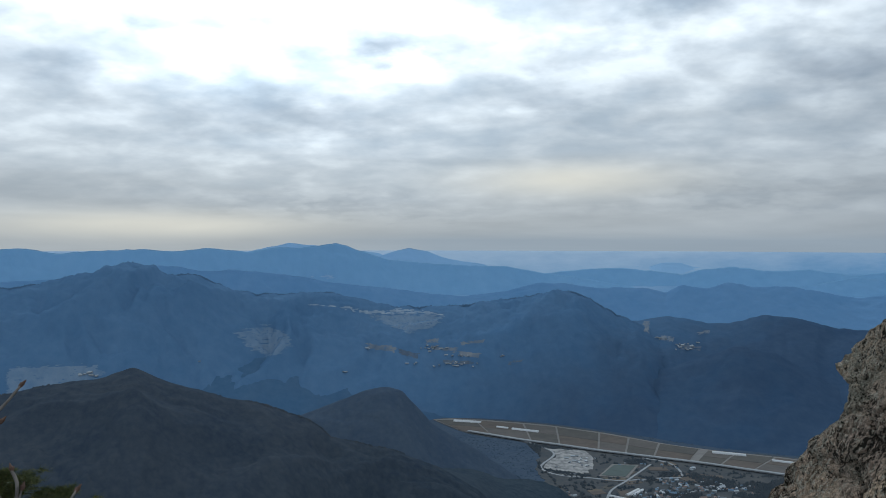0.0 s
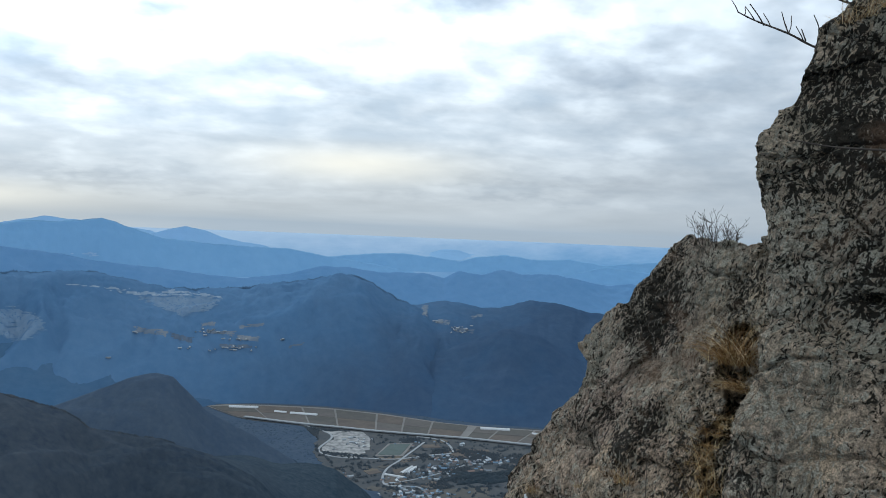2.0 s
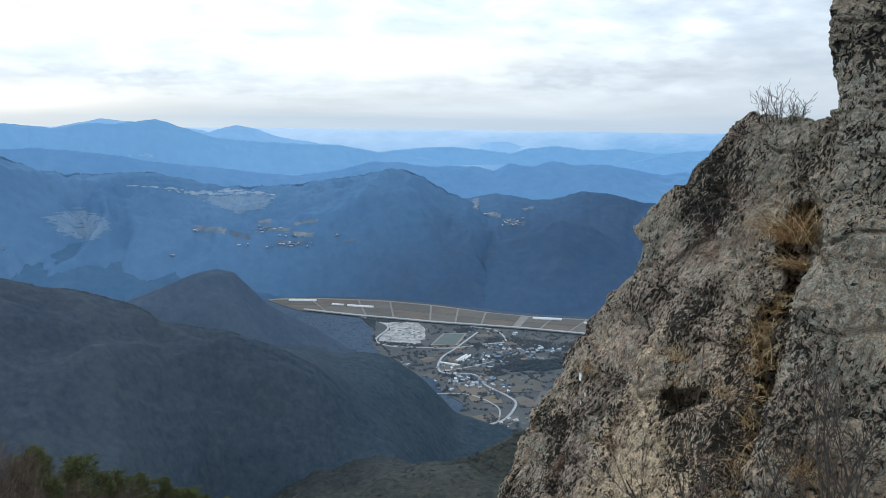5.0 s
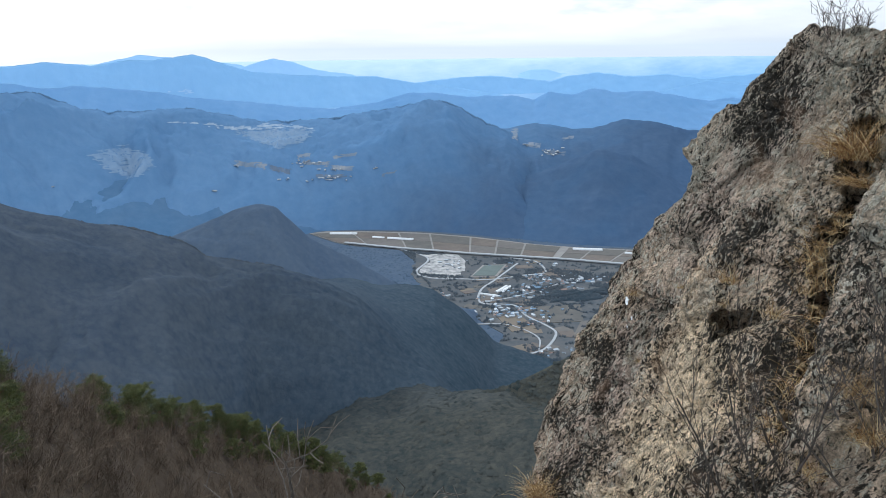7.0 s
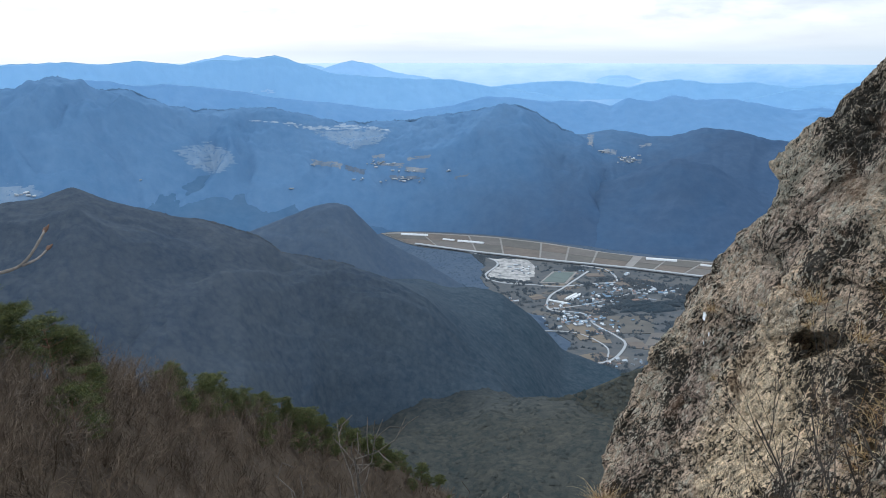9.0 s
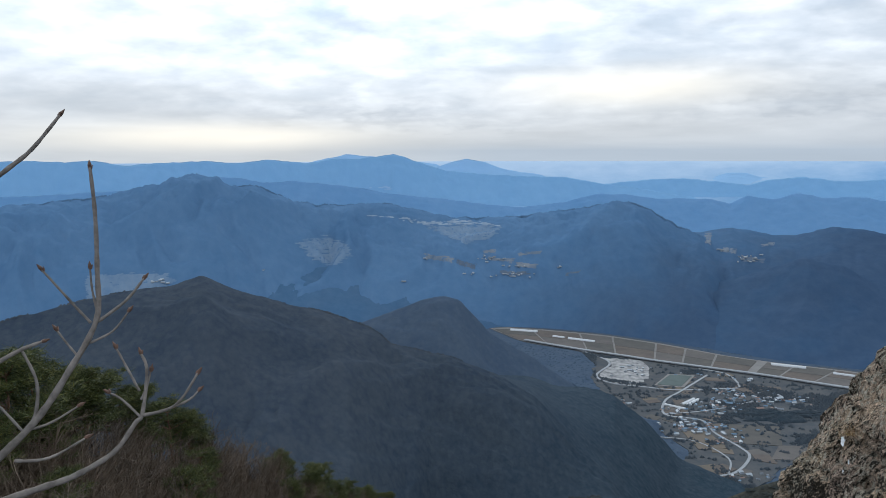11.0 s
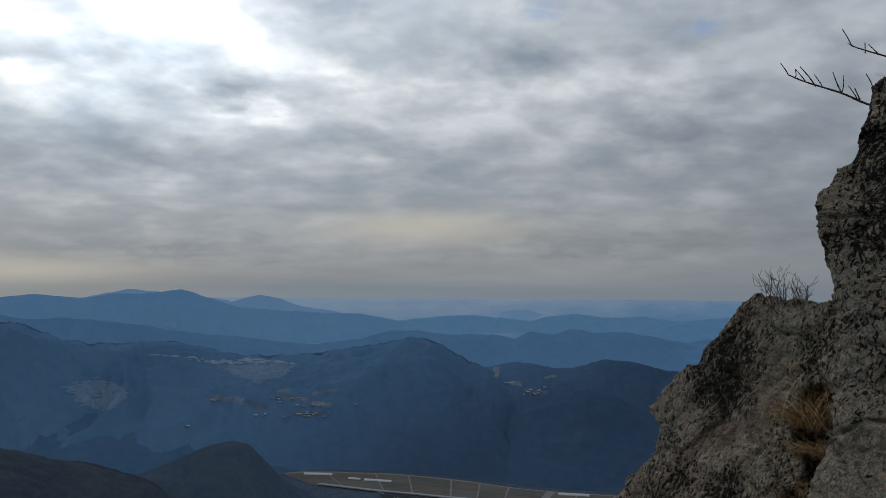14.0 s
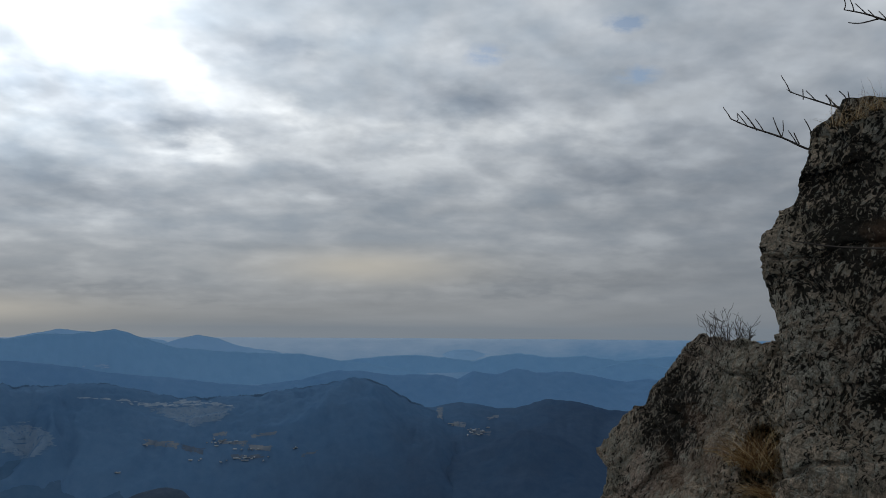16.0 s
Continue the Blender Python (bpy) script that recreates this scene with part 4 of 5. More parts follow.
    for shape, k in (([(362, 1358), (408, 1372), (392, 1326), (350, 1316)], 3), ([(480, 1584), (600, 1577), (566, 1468), (468, 1478)], 1), ([(215, 1640), (262, 1632), (262, 1620), (215, 1622)], 3),
                     ([(560, 1880), (700, 1850), (690, 1800), (600, 1800)], 0), ([(385, 1540), (440, 1530), (455, 1450), (395, 1440)], 3), ([(520, 1400), (560, 1470), (620, 1470), (570, 1400)], 2)):
        tagged(link("field", slab_mesh("field", shape, FLOOR_Z + 0.9), FIELDS[k]), "small bare plot beside the village", "field", "valley fields", "structure")
    rng = random.Random(17)
    for i in range(34):
        # garden plots along the village street and lanes
        x, y = along(VILLAGE_STREET, (i + 0.5) / 34)
        a, off = rng.uniform(-0.5, 0.9), rng.choice((-1, 1)) * rng.uniform(24, 58)
        w, h = rng.uniform(12, 30), rng.uniform(8, 18)
        shape = [(x + off + u * w * math.cos(a) - v * h * math.sin(a), y + 0.3 * off + u * w * math.sin(a) + v * h * math.cos(a)) for u, v in ((-1, -1), (1, -0.8), (0.9, 1), (-1.1, 0.9))]
        tagged(link("field", slab_mesh("field", shape, FLOOR_Z + 0.55 + 0.01 * i), FIELDS[rng.choice((0, 0, 1, 2, 3))]), "small bare garden plot in the village", "field", "valley fields", "structure")


def make_grove():
    """A low wooded rise behind the village."""
    n, m = 90, 16
    a, k = np.meshgrid(np.linspace(0, 2 * math.pi, n), np.linspace(0, 1, m), indexing="ij")
    w = 1 + 0.3 * np.sin(3 * a + 1) + 0.2 * np.sin(7 * a) + 0.12 * np.sin(13 * a)
    x, y = 640 + np.cos(a) * k * 125 * w, 1645 + np.sin(a) * k * 36 * w + np.cos(a) * k * 12
    z = FLOOR_Z - 1 + 8 * np.sqrt(np.clip(1 - k ** 2, 0, 1))
    p = np.stack([x.ravel(), y.ravel(), z.ravel()], -1)
    p[:, 2] += 6 * fractal(p / 14.0, 3)
    tagged(link("wooded_rise", mesh("wooded_rise", p, grid_faces(n, m)), FOREST_VALLEY), "dark wooded rise beside the village", "hill", kind="structure")


def greenhouse_mesh(length, width):
    v, f, seg = [], [], 8
    for end in (0, 1):
        for i in range(seg + 1):
            a = math.pi * i / seg
            v.append(((end - 0.5) * length, math.cos(a) * width / 2, math.sin(a) * width * 0.42))
    for i in range(seg):
        f.append((i, i + 1, seg + 2 + i, seg + 1 + i))
    f += [tuple(range(seg, -1, -1)), tuple(range(seg + 1, 2 * seg + 2))]
    return mesh("greenhouse", v, f, False)


def make_greenhouses():
    for (ax, ay), (bx, by), w in (((36, 2406), (123, 2384), 13), ((216, 2303), (294, 2268), 12), ((170, 2330), (205, 2312), 10), ((747, 2050), (829, 2020), 13), ((425, 1704), (463, 1746), 8),
                                  ((436, 1700), (472, 1742), 8), ((385, 1700), (425, 1672), 8), ((880, 1975), (950, 1940), 10)):
        me = greenhouse_mesh(math.hypot(bx - ax, by - ay), w)
        ob = tagged(link("greenhouse", me, PLASTIC), "long white plastic-covered greenhouse in the fields", "greenhouse", "greenhouses")
        ob.matrix_world = pose((ax + bx) / 2, (ay + by) / 2, FLOOR_Z + 1.4, 0, 0, math.degrees(math.atan2(by - ay, bx - ax)))


def house(roof, length, width, height):
    base = tagged(new("house"), "small village house with a %s" % roof.name.replace("_", " "), "house", "village houses")
    x, y, h = length / 2, width / 2, height
    wall = mesh("wall", [(-x, -y, -1.5), (x, -y, -1.5), (x, y, -1.5), (-x, y, -1.5), (-x, -y, h), (x, -y, h), (x, y, h), (-x, y, h), (-x, 0, h * 1.5), (x, 0, h * 1.5)],
                [(0, 1, 5, 4), (1, 2, 6, 9, 5), (2, 3, 7, 6), (3, 0, 4, 8, 7)], False)
    link("wall", wall, WALL, base)
    o, t = 0.7, 0.35
    ex = x + o
    v = []
    for dz in (0, t):
        v += [(-ex, -y - o, h - 0.35 + dz), (ex, -y - o, h - 0.35 + dz), (ex, 0, h * 1.5 + dz), (-ex, 0, h * 1.5 + dz), (-ex, y + o, h - 0.35 + dz), (ex, y + o, h - 0.35 + dz)]
    f = [(6, 7, 8, 9), (9, 8, 11, 10), (3, 2, 1, 0), (4, 5, 2, 3), (0, 1, 7, 6), (5, 4, 10, 11), (0, 6, 9, 3), (3, 9, 10, 4), (1, 2, 8, 7), (2, 5, 11, 8)]
    link("roof", mesh("roof", v, f, False), roof, base)
    return base


def make_houses(slopes):
    rng = random.Random(5)
    kinds = [house(ROOFS[k % 4], *size) for k, size in enumerate([(15, 9, 4), (13, 8, 4), (16, 9, 4.5), (20, 10, 5), (12, 8, 4)])]
    spots = []
    for cx, cy, sx, sy, count in ((600, 1748, 80, 34, 80), (500, 1690, 46, 28, 34), (420, 1560, 50, 26, 64), (470, 1490, 30, 30, 16), (440, 1320, 44, 18, 14), (350, 1295, 18, 18, 6),
                                  (290, 1720, 26, 24, 7), (560, 1800, 50, 22, 8), (520, 1930, 34, 14, 6), (690, 1740, 70, 20, 10), (355, 1960, 30, 55, 22), (395, 1660, 30, 12, 8), (640, 1900, 40, 20, 6)):
        for _ in range(count):
            spots.append((cx + rng.gauss(0, sx * 0.7), cy + rng.gauss(0, sy * 0.9), FLOOR_Z + 1.0))
    # hamlets on the far slopes, by bearing and dip
    for a, e, sa, se, count in ((-0.9, -9.55, 1.7, 0.14, 18), (0.9, -8.25, 0.8, 0.22, 14), (-1.2, -8.95, 0.6, 0.12, 6), (2.2, -9.5, 0.5, 0.1, 3), (-4.6, -8.9, 0.2, 0.06, 2), (5.6, -8.35, 0.35, 0.05, 3), (-17.9, -7.75, 0.8, 0.22, 18), (-16.3, -7.2, 0.5, 0.15, 5), (7.5, -10.04, 0.12, 0.05, 3), (18.2, -8.95, 0.05, 0.03, 1),
                                (25.6, -9.3, 0.7, 0.2, 10)):
        for _ in range(count):
            p = on_slope(slopes, a + rng.gauss(0, sa * 0.6), e + rng.gauss(0, se * 0.7))
            if p:
                spots.append((p.x, p.y, p.z + 3))
    for i, (x, y, z) in enumerate(spots):
        if i < len(kinds):
            kinds[i].matrix_world = pose(x, y, z, 0, 0, rng.uniform(-40, 40))
        else:
            s = rng.choice(kinds if z < FLOOR_Z + 2 and not (x < 410 and 1880 < y < 2070) else [kinds[3], kinds[1]])
            far = y > 2450
            ob = copy_thing(s, pose(x, y, z, 0, 0, rng.choice((0, 90)) + rng.uniform(-30, 30)))
            ob.scale = (0.62, 0.5, 0.42) if far else (0.38 + 0.26 * rng.random(),) * 3


def tree_of(ob):
    me = ob.data
    return BVHTree.FromPolygons([v.co.copy() for v in me.vertices], [tuple(p.vertices) for p in me.polygons])


def on_slope(slopes, a, e):
    """Where the line of sight at that bearing and elevation meets the slopes."""
    way = bearing(a, math.cos(radians(e)), math.sin(radians(e)))
    hits = [h for h in (s.ray_cast(Vector((0, 0, 0)), way) for s in slopes) if h[0] is not None]
    return min(hits, key=lambda h: h[3])[0] if hits else None


OPEN_GROUND = []


def clearing(slopes, outline, mat, label, name="clearing", step=0.06, ragged=0.45, gaps=0.18):
    """Open ground on a slope, with a ragged edge."""
    o = np.array(outline)
    az, el = np.arange(o[:, 0].min() - 0.5, o[:, 0].max() + 0.5, step), np.arange(o[:, 1].min() - 0.3, o[:, 1].max() + 0.3, step * 0.6)
    index, verts, faces = {}, [], []
    OPEN_GROUND.append(outline)
    for i, a in enumerate(az):
        for j, e in enumerate(el):
            p = on_slope(slopes, a, e)
            if p is not None:
                index[i, j] = len(verts)
                verts.append(tuple(p * 0.9996))
    for i in range(len(az) - 1):
        for j in range(len(el) - 1):
            k = [(i, j), (i, j + 1), (i + 1, j + 1), (i + 1, j)]
            if all(c in index for c in k):
                n = noise.noise((az[i] * 1.3, el[j] * 7.0, 3.0)) + 0.6 * noise.noise((az[i] * 3, el[j] * 17, 9.0))
                holes = noise.noise((az[i] * 1.3, el[j] * 10.0, 14.0)) + 0.4 * noise.noise((az[i] * 4, el[j] * 18.0, 4.0))
                if outline_distance(np.array([az[i]]), np.array([el[j]]), outline)[0] < ragged * n - 0.05 and holes < gaps:
                    faces.append([index[c] for c in k])
    me = mesh(name, verts, faces)
    return tagged(link(name, me, mat), label, "clearing", kind="structure")


# terraced plots of the hill hamlets: bearing, dip, half width, half height, slant (degrees)
PLOTS = ((4.7, -8.25, 1.23, 0.24, 0.15), (2.6, -8.73, 0.86, 0.24, 0.19), (-0.2, -8.36, 1.06, 0.20, 0.10), (-2.1, -8.77, 0.93, 0.20, 0.09), (-1.2, -9.35, 1.35, 0.16, 0.09), (-2.3, -7.84, 1.08, 0.16, -0.10),
         (0.8, -7.74, 0.59, 0.18, -0.05), (-5.6, -9.28, 0.64, 0.12, -0.10), (-15.4, -6.38, 0.26, 0.47, 0.07), (-16.9, -7.23, 0.54, 0.22, 0.08), (-18.5, -7.80, 0.85, 0.22, 0.05), (-19.4, -6.67, 0.55, 0.15, -0.09))


def make_clearings(slopes):
    # blue haze of the distance is mixed into these base colours
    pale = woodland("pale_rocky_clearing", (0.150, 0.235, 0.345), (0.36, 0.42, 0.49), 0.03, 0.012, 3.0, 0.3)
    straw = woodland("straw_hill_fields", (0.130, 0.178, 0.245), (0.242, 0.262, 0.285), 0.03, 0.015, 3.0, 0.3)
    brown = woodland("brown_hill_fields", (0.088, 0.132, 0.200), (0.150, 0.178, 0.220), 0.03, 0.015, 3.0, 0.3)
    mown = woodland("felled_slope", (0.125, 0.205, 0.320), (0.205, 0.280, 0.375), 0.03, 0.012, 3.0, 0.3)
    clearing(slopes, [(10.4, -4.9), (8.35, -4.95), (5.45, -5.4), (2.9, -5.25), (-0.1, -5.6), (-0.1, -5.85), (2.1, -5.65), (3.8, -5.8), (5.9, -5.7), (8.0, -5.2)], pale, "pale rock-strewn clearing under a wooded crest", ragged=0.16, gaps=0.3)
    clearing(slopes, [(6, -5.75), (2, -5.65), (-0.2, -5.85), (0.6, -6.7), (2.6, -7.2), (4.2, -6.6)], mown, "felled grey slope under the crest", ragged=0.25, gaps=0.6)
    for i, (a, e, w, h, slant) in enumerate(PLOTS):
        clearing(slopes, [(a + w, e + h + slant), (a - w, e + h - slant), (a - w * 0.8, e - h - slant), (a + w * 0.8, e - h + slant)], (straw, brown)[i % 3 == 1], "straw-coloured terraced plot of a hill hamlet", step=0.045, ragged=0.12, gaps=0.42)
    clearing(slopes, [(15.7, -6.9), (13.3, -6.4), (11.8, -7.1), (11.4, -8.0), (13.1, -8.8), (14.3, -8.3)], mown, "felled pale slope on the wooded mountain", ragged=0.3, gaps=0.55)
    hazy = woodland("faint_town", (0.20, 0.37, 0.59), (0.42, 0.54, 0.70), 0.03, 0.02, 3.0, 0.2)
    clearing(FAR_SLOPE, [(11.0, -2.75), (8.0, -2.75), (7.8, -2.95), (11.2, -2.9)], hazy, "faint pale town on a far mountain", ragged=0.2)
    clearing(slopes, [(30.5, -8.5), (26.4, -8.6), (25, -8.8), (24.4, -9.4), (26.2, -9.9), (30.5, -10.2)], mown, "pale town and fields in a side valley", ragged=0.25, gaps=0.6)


SLOPES = [tree_of(o) for o in RIDGES[:4]]
FAR_SLOPE = [tree_of(RIDGES[4])]
make_valley()
make_grove()
make_greenhouses()
make_clearings(SLOPES)
make_houses(SLOPES)


def lumps(p, wide, tall, rng):
    """An uneven bare crown at each point, as vertices and faces."""
    count = len(p)
    size = rng.uniform(0.7, 1.25, (count, 1))
    turn = rng.uniform(0, 2 * math.pi, count)
    corners = [p + np.stack([0 * turn, 0 * turn, tall * rng.uniform(0.7, 1.2, count)], 1) * size]
    for i in range(4):
        t = turn + i * math.pi / 2 + rng.normal(0, 0.3, count)
        r = wide / 2 * rng.uniform(0.6, 1.35, count)
        corners.append(p + np.stack([np.cos(t) * r, np.sin(t) * r, tall * rng.uniform(-0.7, 0.15, count)], 1) * size)
    pts = np.stack(corners, 1).reshape(-1, 3)
    tri = np.array([(0, 1, 2), (0, 2, 3), (0, 3, 4), (0, 4, 1)])
    return pts, (np.arange(count)[:, None, None] * 5 + tri[None]).reshape(-1, 3)


def forest(label, mat, ob, count, wide, tall, seed, keep=None, columns=None):
    """Bare crowns on a slope, as one mass: each an uneven lump."""
    rng = np.random.default_rng(seed)
    me = ob.data
    v = np.zeros(len(me.vertices) * 3)
    me.vertices.foreach_get("co", v)
    v = v.reshape(-1, 3)
    f = np.zeros(len(me.polygons) * 4, np.int32)
    me.polygons.foreach_get("vertices", f)
    f = f.reshape(-1, 4)
    c = v[f].mean(1)
    az = np.degrees(np.arctan2(-c[:, 0], c[:, 1]))
    nor = np.cross(v[f[:, 2]] - v[f[:, 0]], v[f[:, 3]] - v[f[:, 1]])
    area = np.linalg.norm(nor, axis=1)
    nor *= np.sign(nor[:, 2:3])
    facing = (nor * -c).sum(1) / np.maximum(area * np.linalg.norm(c, axis=1), 1e-9)
    w = area * ((az > -36) & (az < 39) & (facing > -0.25))
    if columns is not None:
        row = np.arange(len(f)) % columns[2]
        w = w * ((row >= columns[0]) & (row < columns[1]))
    if keep is not None:
        w = w * keep(c)
    pick = rng.choice(len(f), count, p=w / w.sum())
    k = rng.random((count, 2, 1))
    p = (v[f[pick, 0]] * (1 - k[:, 0]) + v[f[pick, 1]] * k[:, 0]) * (1 - k[:, 1]) + (v[f[pick, 3]] * (1 - k[:, 0]) + v[f[pick, 2]] * k[:, 0]) * k[:, 1]
    a, e = np.degrees(np.arctan2(-p[:, 0], p[:, 1])), np.degrees(np.arctan2(p[:, 2], np.hypot(p[:, 0], p[:, 1])))
    good = np.ones(count, bool)
    if p[:, 1].max() > 2300:
        for outline in OPEN_GROUND:
            good &= outline_distance(a, e, outline) > 0.08
    pts, faces = lumps(p[good], wide, tall, rng)
    tagged(link("leafless_forest", mesh("leafless_forest", pts, faces), mat), label, "forest", kind="stuff")


def hedgerows():
    """Clumps and rows of bare trees between the plots on the valley floor."""
    rng = np.random.default_rng(23)
    p = np.stack([rng.uniform(230, 1150, 60000), rng.uniform(1260, 2200, 60000), np.full(60000, FLOOR_Z + 1.0)], 1)
    keep = (outline_distance(p[:, 0], p[:, 1], FARM_OUTLINE) < -4) & (p[:, 1] < np.interp(p[:, 0], [q[0] for q in ROAD], [q[1] for q in ROAD]) - 22)
    for shape in ([(280, 2095), (255, 1910), (380, 1850), (420, 2060)], [(390, 1846), (446, 1946), (513, 1936), (460, 1832)]):
        keep &= outline_distance(p[:, 0], p[:, 1], shape) > 4
    street = smooth_line(VILLAGE_STREET, 6)
    gap = np.min(np.hypot(p[:, None, 0] - street[None, :, 0], p[:, None, 1] - street[None, :, 1]), axis=1)
    stand = fractal(p / 120.0 + 3, 3, 0.5) + 0.35 * np.clip((gap - 90) / 200, 0, 1)
    row = np.abs(perlin(p / 45.0 + 8)) < 0.035
    keep &= (gap > 9) & ((stand > 0.26) | (row & (rng.random(60000) < 0.6)))
    pts, faces = lumps(p[keep], 9.0, 4.5, rng)
    tagged(link("hedgerow_trees", mesh("hedgerow_trees", pts, faces), CROWN_FARM), "dark bare trees and hedges between the valley plots", "trees", kind="stuff")


def wooded_floor(c):
    """Where trees stand on the lower land: everywhere but on the farmland."""
    r = np.hypot(c[:, 0], c[:, 1])
    return (r > 230) & (r < 2300) & (outline_distance(c[:, 0], c[:, 1], FARM_OUTLINE) > 6) & (c[:, 1] < 2250)


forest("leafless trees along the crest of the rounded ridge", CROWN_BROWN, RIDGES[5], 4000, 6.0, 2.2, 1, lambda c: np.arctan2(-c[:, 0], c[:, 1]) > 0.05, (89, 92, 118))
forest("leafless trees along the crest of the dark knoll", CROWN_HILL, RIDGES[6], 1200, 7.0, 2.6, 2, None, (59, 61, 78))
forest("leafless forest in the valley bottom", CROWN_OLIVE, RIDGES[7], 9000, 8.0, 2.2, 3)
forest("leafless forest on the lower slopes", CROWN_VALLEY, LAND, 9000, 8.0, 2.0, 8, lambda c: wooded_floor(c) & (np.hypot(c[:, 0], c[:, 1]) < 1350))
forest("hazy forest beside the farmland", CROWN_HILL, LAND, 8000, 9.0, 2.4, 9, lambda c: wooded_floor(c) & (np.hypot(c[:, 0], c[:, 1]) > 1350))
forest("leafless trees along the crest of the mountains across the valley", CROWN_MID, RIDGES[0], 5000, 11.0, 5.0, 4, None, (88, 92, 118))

hedgerows()

# ---- plants ----
def tubes(segments, sides=4):
    """Tapered rods, one for each (start, end, radius, end radius)."""
    seg = np.array([(*a, *b, r, s) for a, b, r, s in segments])
    a, b, r, s = seg[:, :3], seg[:, 3:6], seg[:, 6], seg[:, 7]
    d = b - a
    d /= np.maximum(np.linalg.norm(d, axis=1), 1e-9)[:, None]
    ref = np.where(np.abs(d[:, 2:3]) < 0.9, np.array([[0, 0, 1.0]]), np.array([[1.0, 0, 0]]))
    x = np.cross(d, ref)
    x /= np.linalg.norm(x, axis=1)[:, None]
    y = np.cross(d, x)
    rings = []
    for c, rad in ((a, r), (b, s)):
        for k in range(sides):
            t = 2 * math.pi * k / sides
            rings.append(c + rad[:, None] * (math.cos(t) * x + math.sin(t) * y))
    v = np.stack(rings, 1).reshape(-1, 3)
    base = np.arange(len(seg))[:, None] * 2 * sides
    f = np.concatenate([np.concatenate([base + k, base + (k + 1) % sides, base + sides + (k + 1) % sides, base + sides + k], 1) for k in range(sides)])
    return v, f


def grow(rng, out, start, way, length, radius, depth, bend=0.25, kids=3, lift=0.15, steps=3, shrink=0.62, spread=0.9):
    """A branch with side branches, added to out as rods."""
    p, d = Vector(start), Vector(way).normalized()
    for i in range(steps):
        d = (d + Vector((rng.gauss(0, bend), rng.gauss(0, bend), rng.gauss(0, bend) + lift * 0.3))).normalized()
        q = p + d * (length / steps)
        r0, r1 = radius * (1 - 0.55 * i / steps), radius * (1 - 0.55 * (i + 1) / steps)
        out.append((tuple(p), tuple(q), r0, r1))
        if depth > 0:
            for _ in range(kids if i else max(1, kids - 1)):
                side = Vector((rng.gauss(0, 1), rng.gauss(0, 1), rng.gauss(0, 0.6) + lift)).normalized()
                grow(rng, out, p.lerp(q, rng.random()), d + side * spread, length * shrink * (0.7 + 0.5 * rng.random()), r1 * 0.6, depth - 1, bend, max(1, kids - 1), lift, max(2, steps - 1), shrink, spread)
        p = q


BARK = plain("grey_brown_bark", (0.112, 0.084, 0.060), 0.95, 0.55, 0.5)
TWIG = plain("pale_grey_bark", (0.185, 0.162, 0.143), 0.9, 0.45, 60.0)
TWIG_DARK = plain("dark_twig_bark", (0.075, 0.062, 0.052), 0.9, 0.3, 40.0)
GREY_TWIG = plain("grey_shrub_bark", (0.11, 0.095, 0.082), 0.9, 0.4, 30.0)
BUD = plain("brown_bud", (0.12, 0.07, 0.05), 0.7, 0.3, 120.0)
PALE_BARK = plain("pale_bare_bark", (0.135, 0.108, 0.086), 0.95, 0.40, 0.7)
PINE_BARK = plain("red_brown_pine_bark", (0.15, 0.085, 0.055), 0.95, 0.35, 8.0)


def needle_paint(n, s, pos):
    r = n.add("ShaderNodeNewGeometry").outputs["Random Per Island"]
    a = n.ramp(r, (0.0, (0.018, 0.028, 0.012)), (0.55, (0.046, 0.060, 0.019)), (1.0, (0.175, 0.165, 0.046)))
    n.put(s, "Base Color", n.mix(n.ramp(n.noise(pos, 1.2, 3.0), (0.35, 0.0), (0.65, 0.5)), a, (0.070, 0.088, 0.024)))
    n.put(s, "Roughness", 0.75)


NEEDLES = material("pine_needles", needle_paint)


def grass_paint(n, s, pos):
    r = n.add("ShaderNodeNewGeometry").outputs["Random Per Island"]
    n.put(s, "Base Color", n.ramp(r, (0.0, (0.12, 0.058, 0.024)), (0.35, (0.29, 0.165, 0.066)), (0.7, (0.53, 0.37, 0.175)), (1.0, (0.78, 0.64, 0.40))))
    n.put(s, "Roughness", 0.7)


STRAW = material("dry_straw_grass", grass_paint)
LITTER = woodland("leaf_litter", (0.042, 0.033, 0.026), (0.086, 0.067, 0.051), 1.5, 0.12, 0.3, 0.6)
CREST = [(70, 26, -15), (50, 30, -18), (33, 38, -20.6), (27.7, 46, -21.4), (22, 58, -22.9), (13.6, 80, -26.2), (4.4, 110, -29.5), (-3, 140, -32.6), (-14, 180, -37.0)]


def hillside_point(az, v):
    """On the brushy spur: v from 0 at its near foot to 1 on its crest."""
    c = np.array(sorted(CREST), float)
    rc, ec = np.interp(az, c[:, 0], c[:, 1]), np.interp(az, c[:, 0], c[:, 2])
    k = min(v, 1.0)
    r = rc * (0.34 + 0.66 * k)
    e = ec - 17 * (1 - k) ** 1.3
    p = bearing(az, r, r * math.tan(radians(e)))
    if v > 1:
        p = bearing(az, rc * (1 + 0.9 * (v - 1)), rc * math.tan(radians(ec)) - rc * 0.75 * (v - 1))
    p.z += 0.5 * noise.noise(p * 0.12) + 0.2 * noise.noise(p * 0.5)
    return p


def make_hillside():
    az, v = np.linspace(-16, 72, 150), np.concatenate([np.linspace(0, 1, 50), np.linspace(1, 2, 16)[1:]])
    pts = [tuple(hillside_point(a, b)) for a in az for b in v]
    return tagged(link("hillside", mesh("hillside", pts, grid_faces(len(az), len(v))), LITTER), "steep spur covered in brown leaf litter", "hillside", kind="structure")


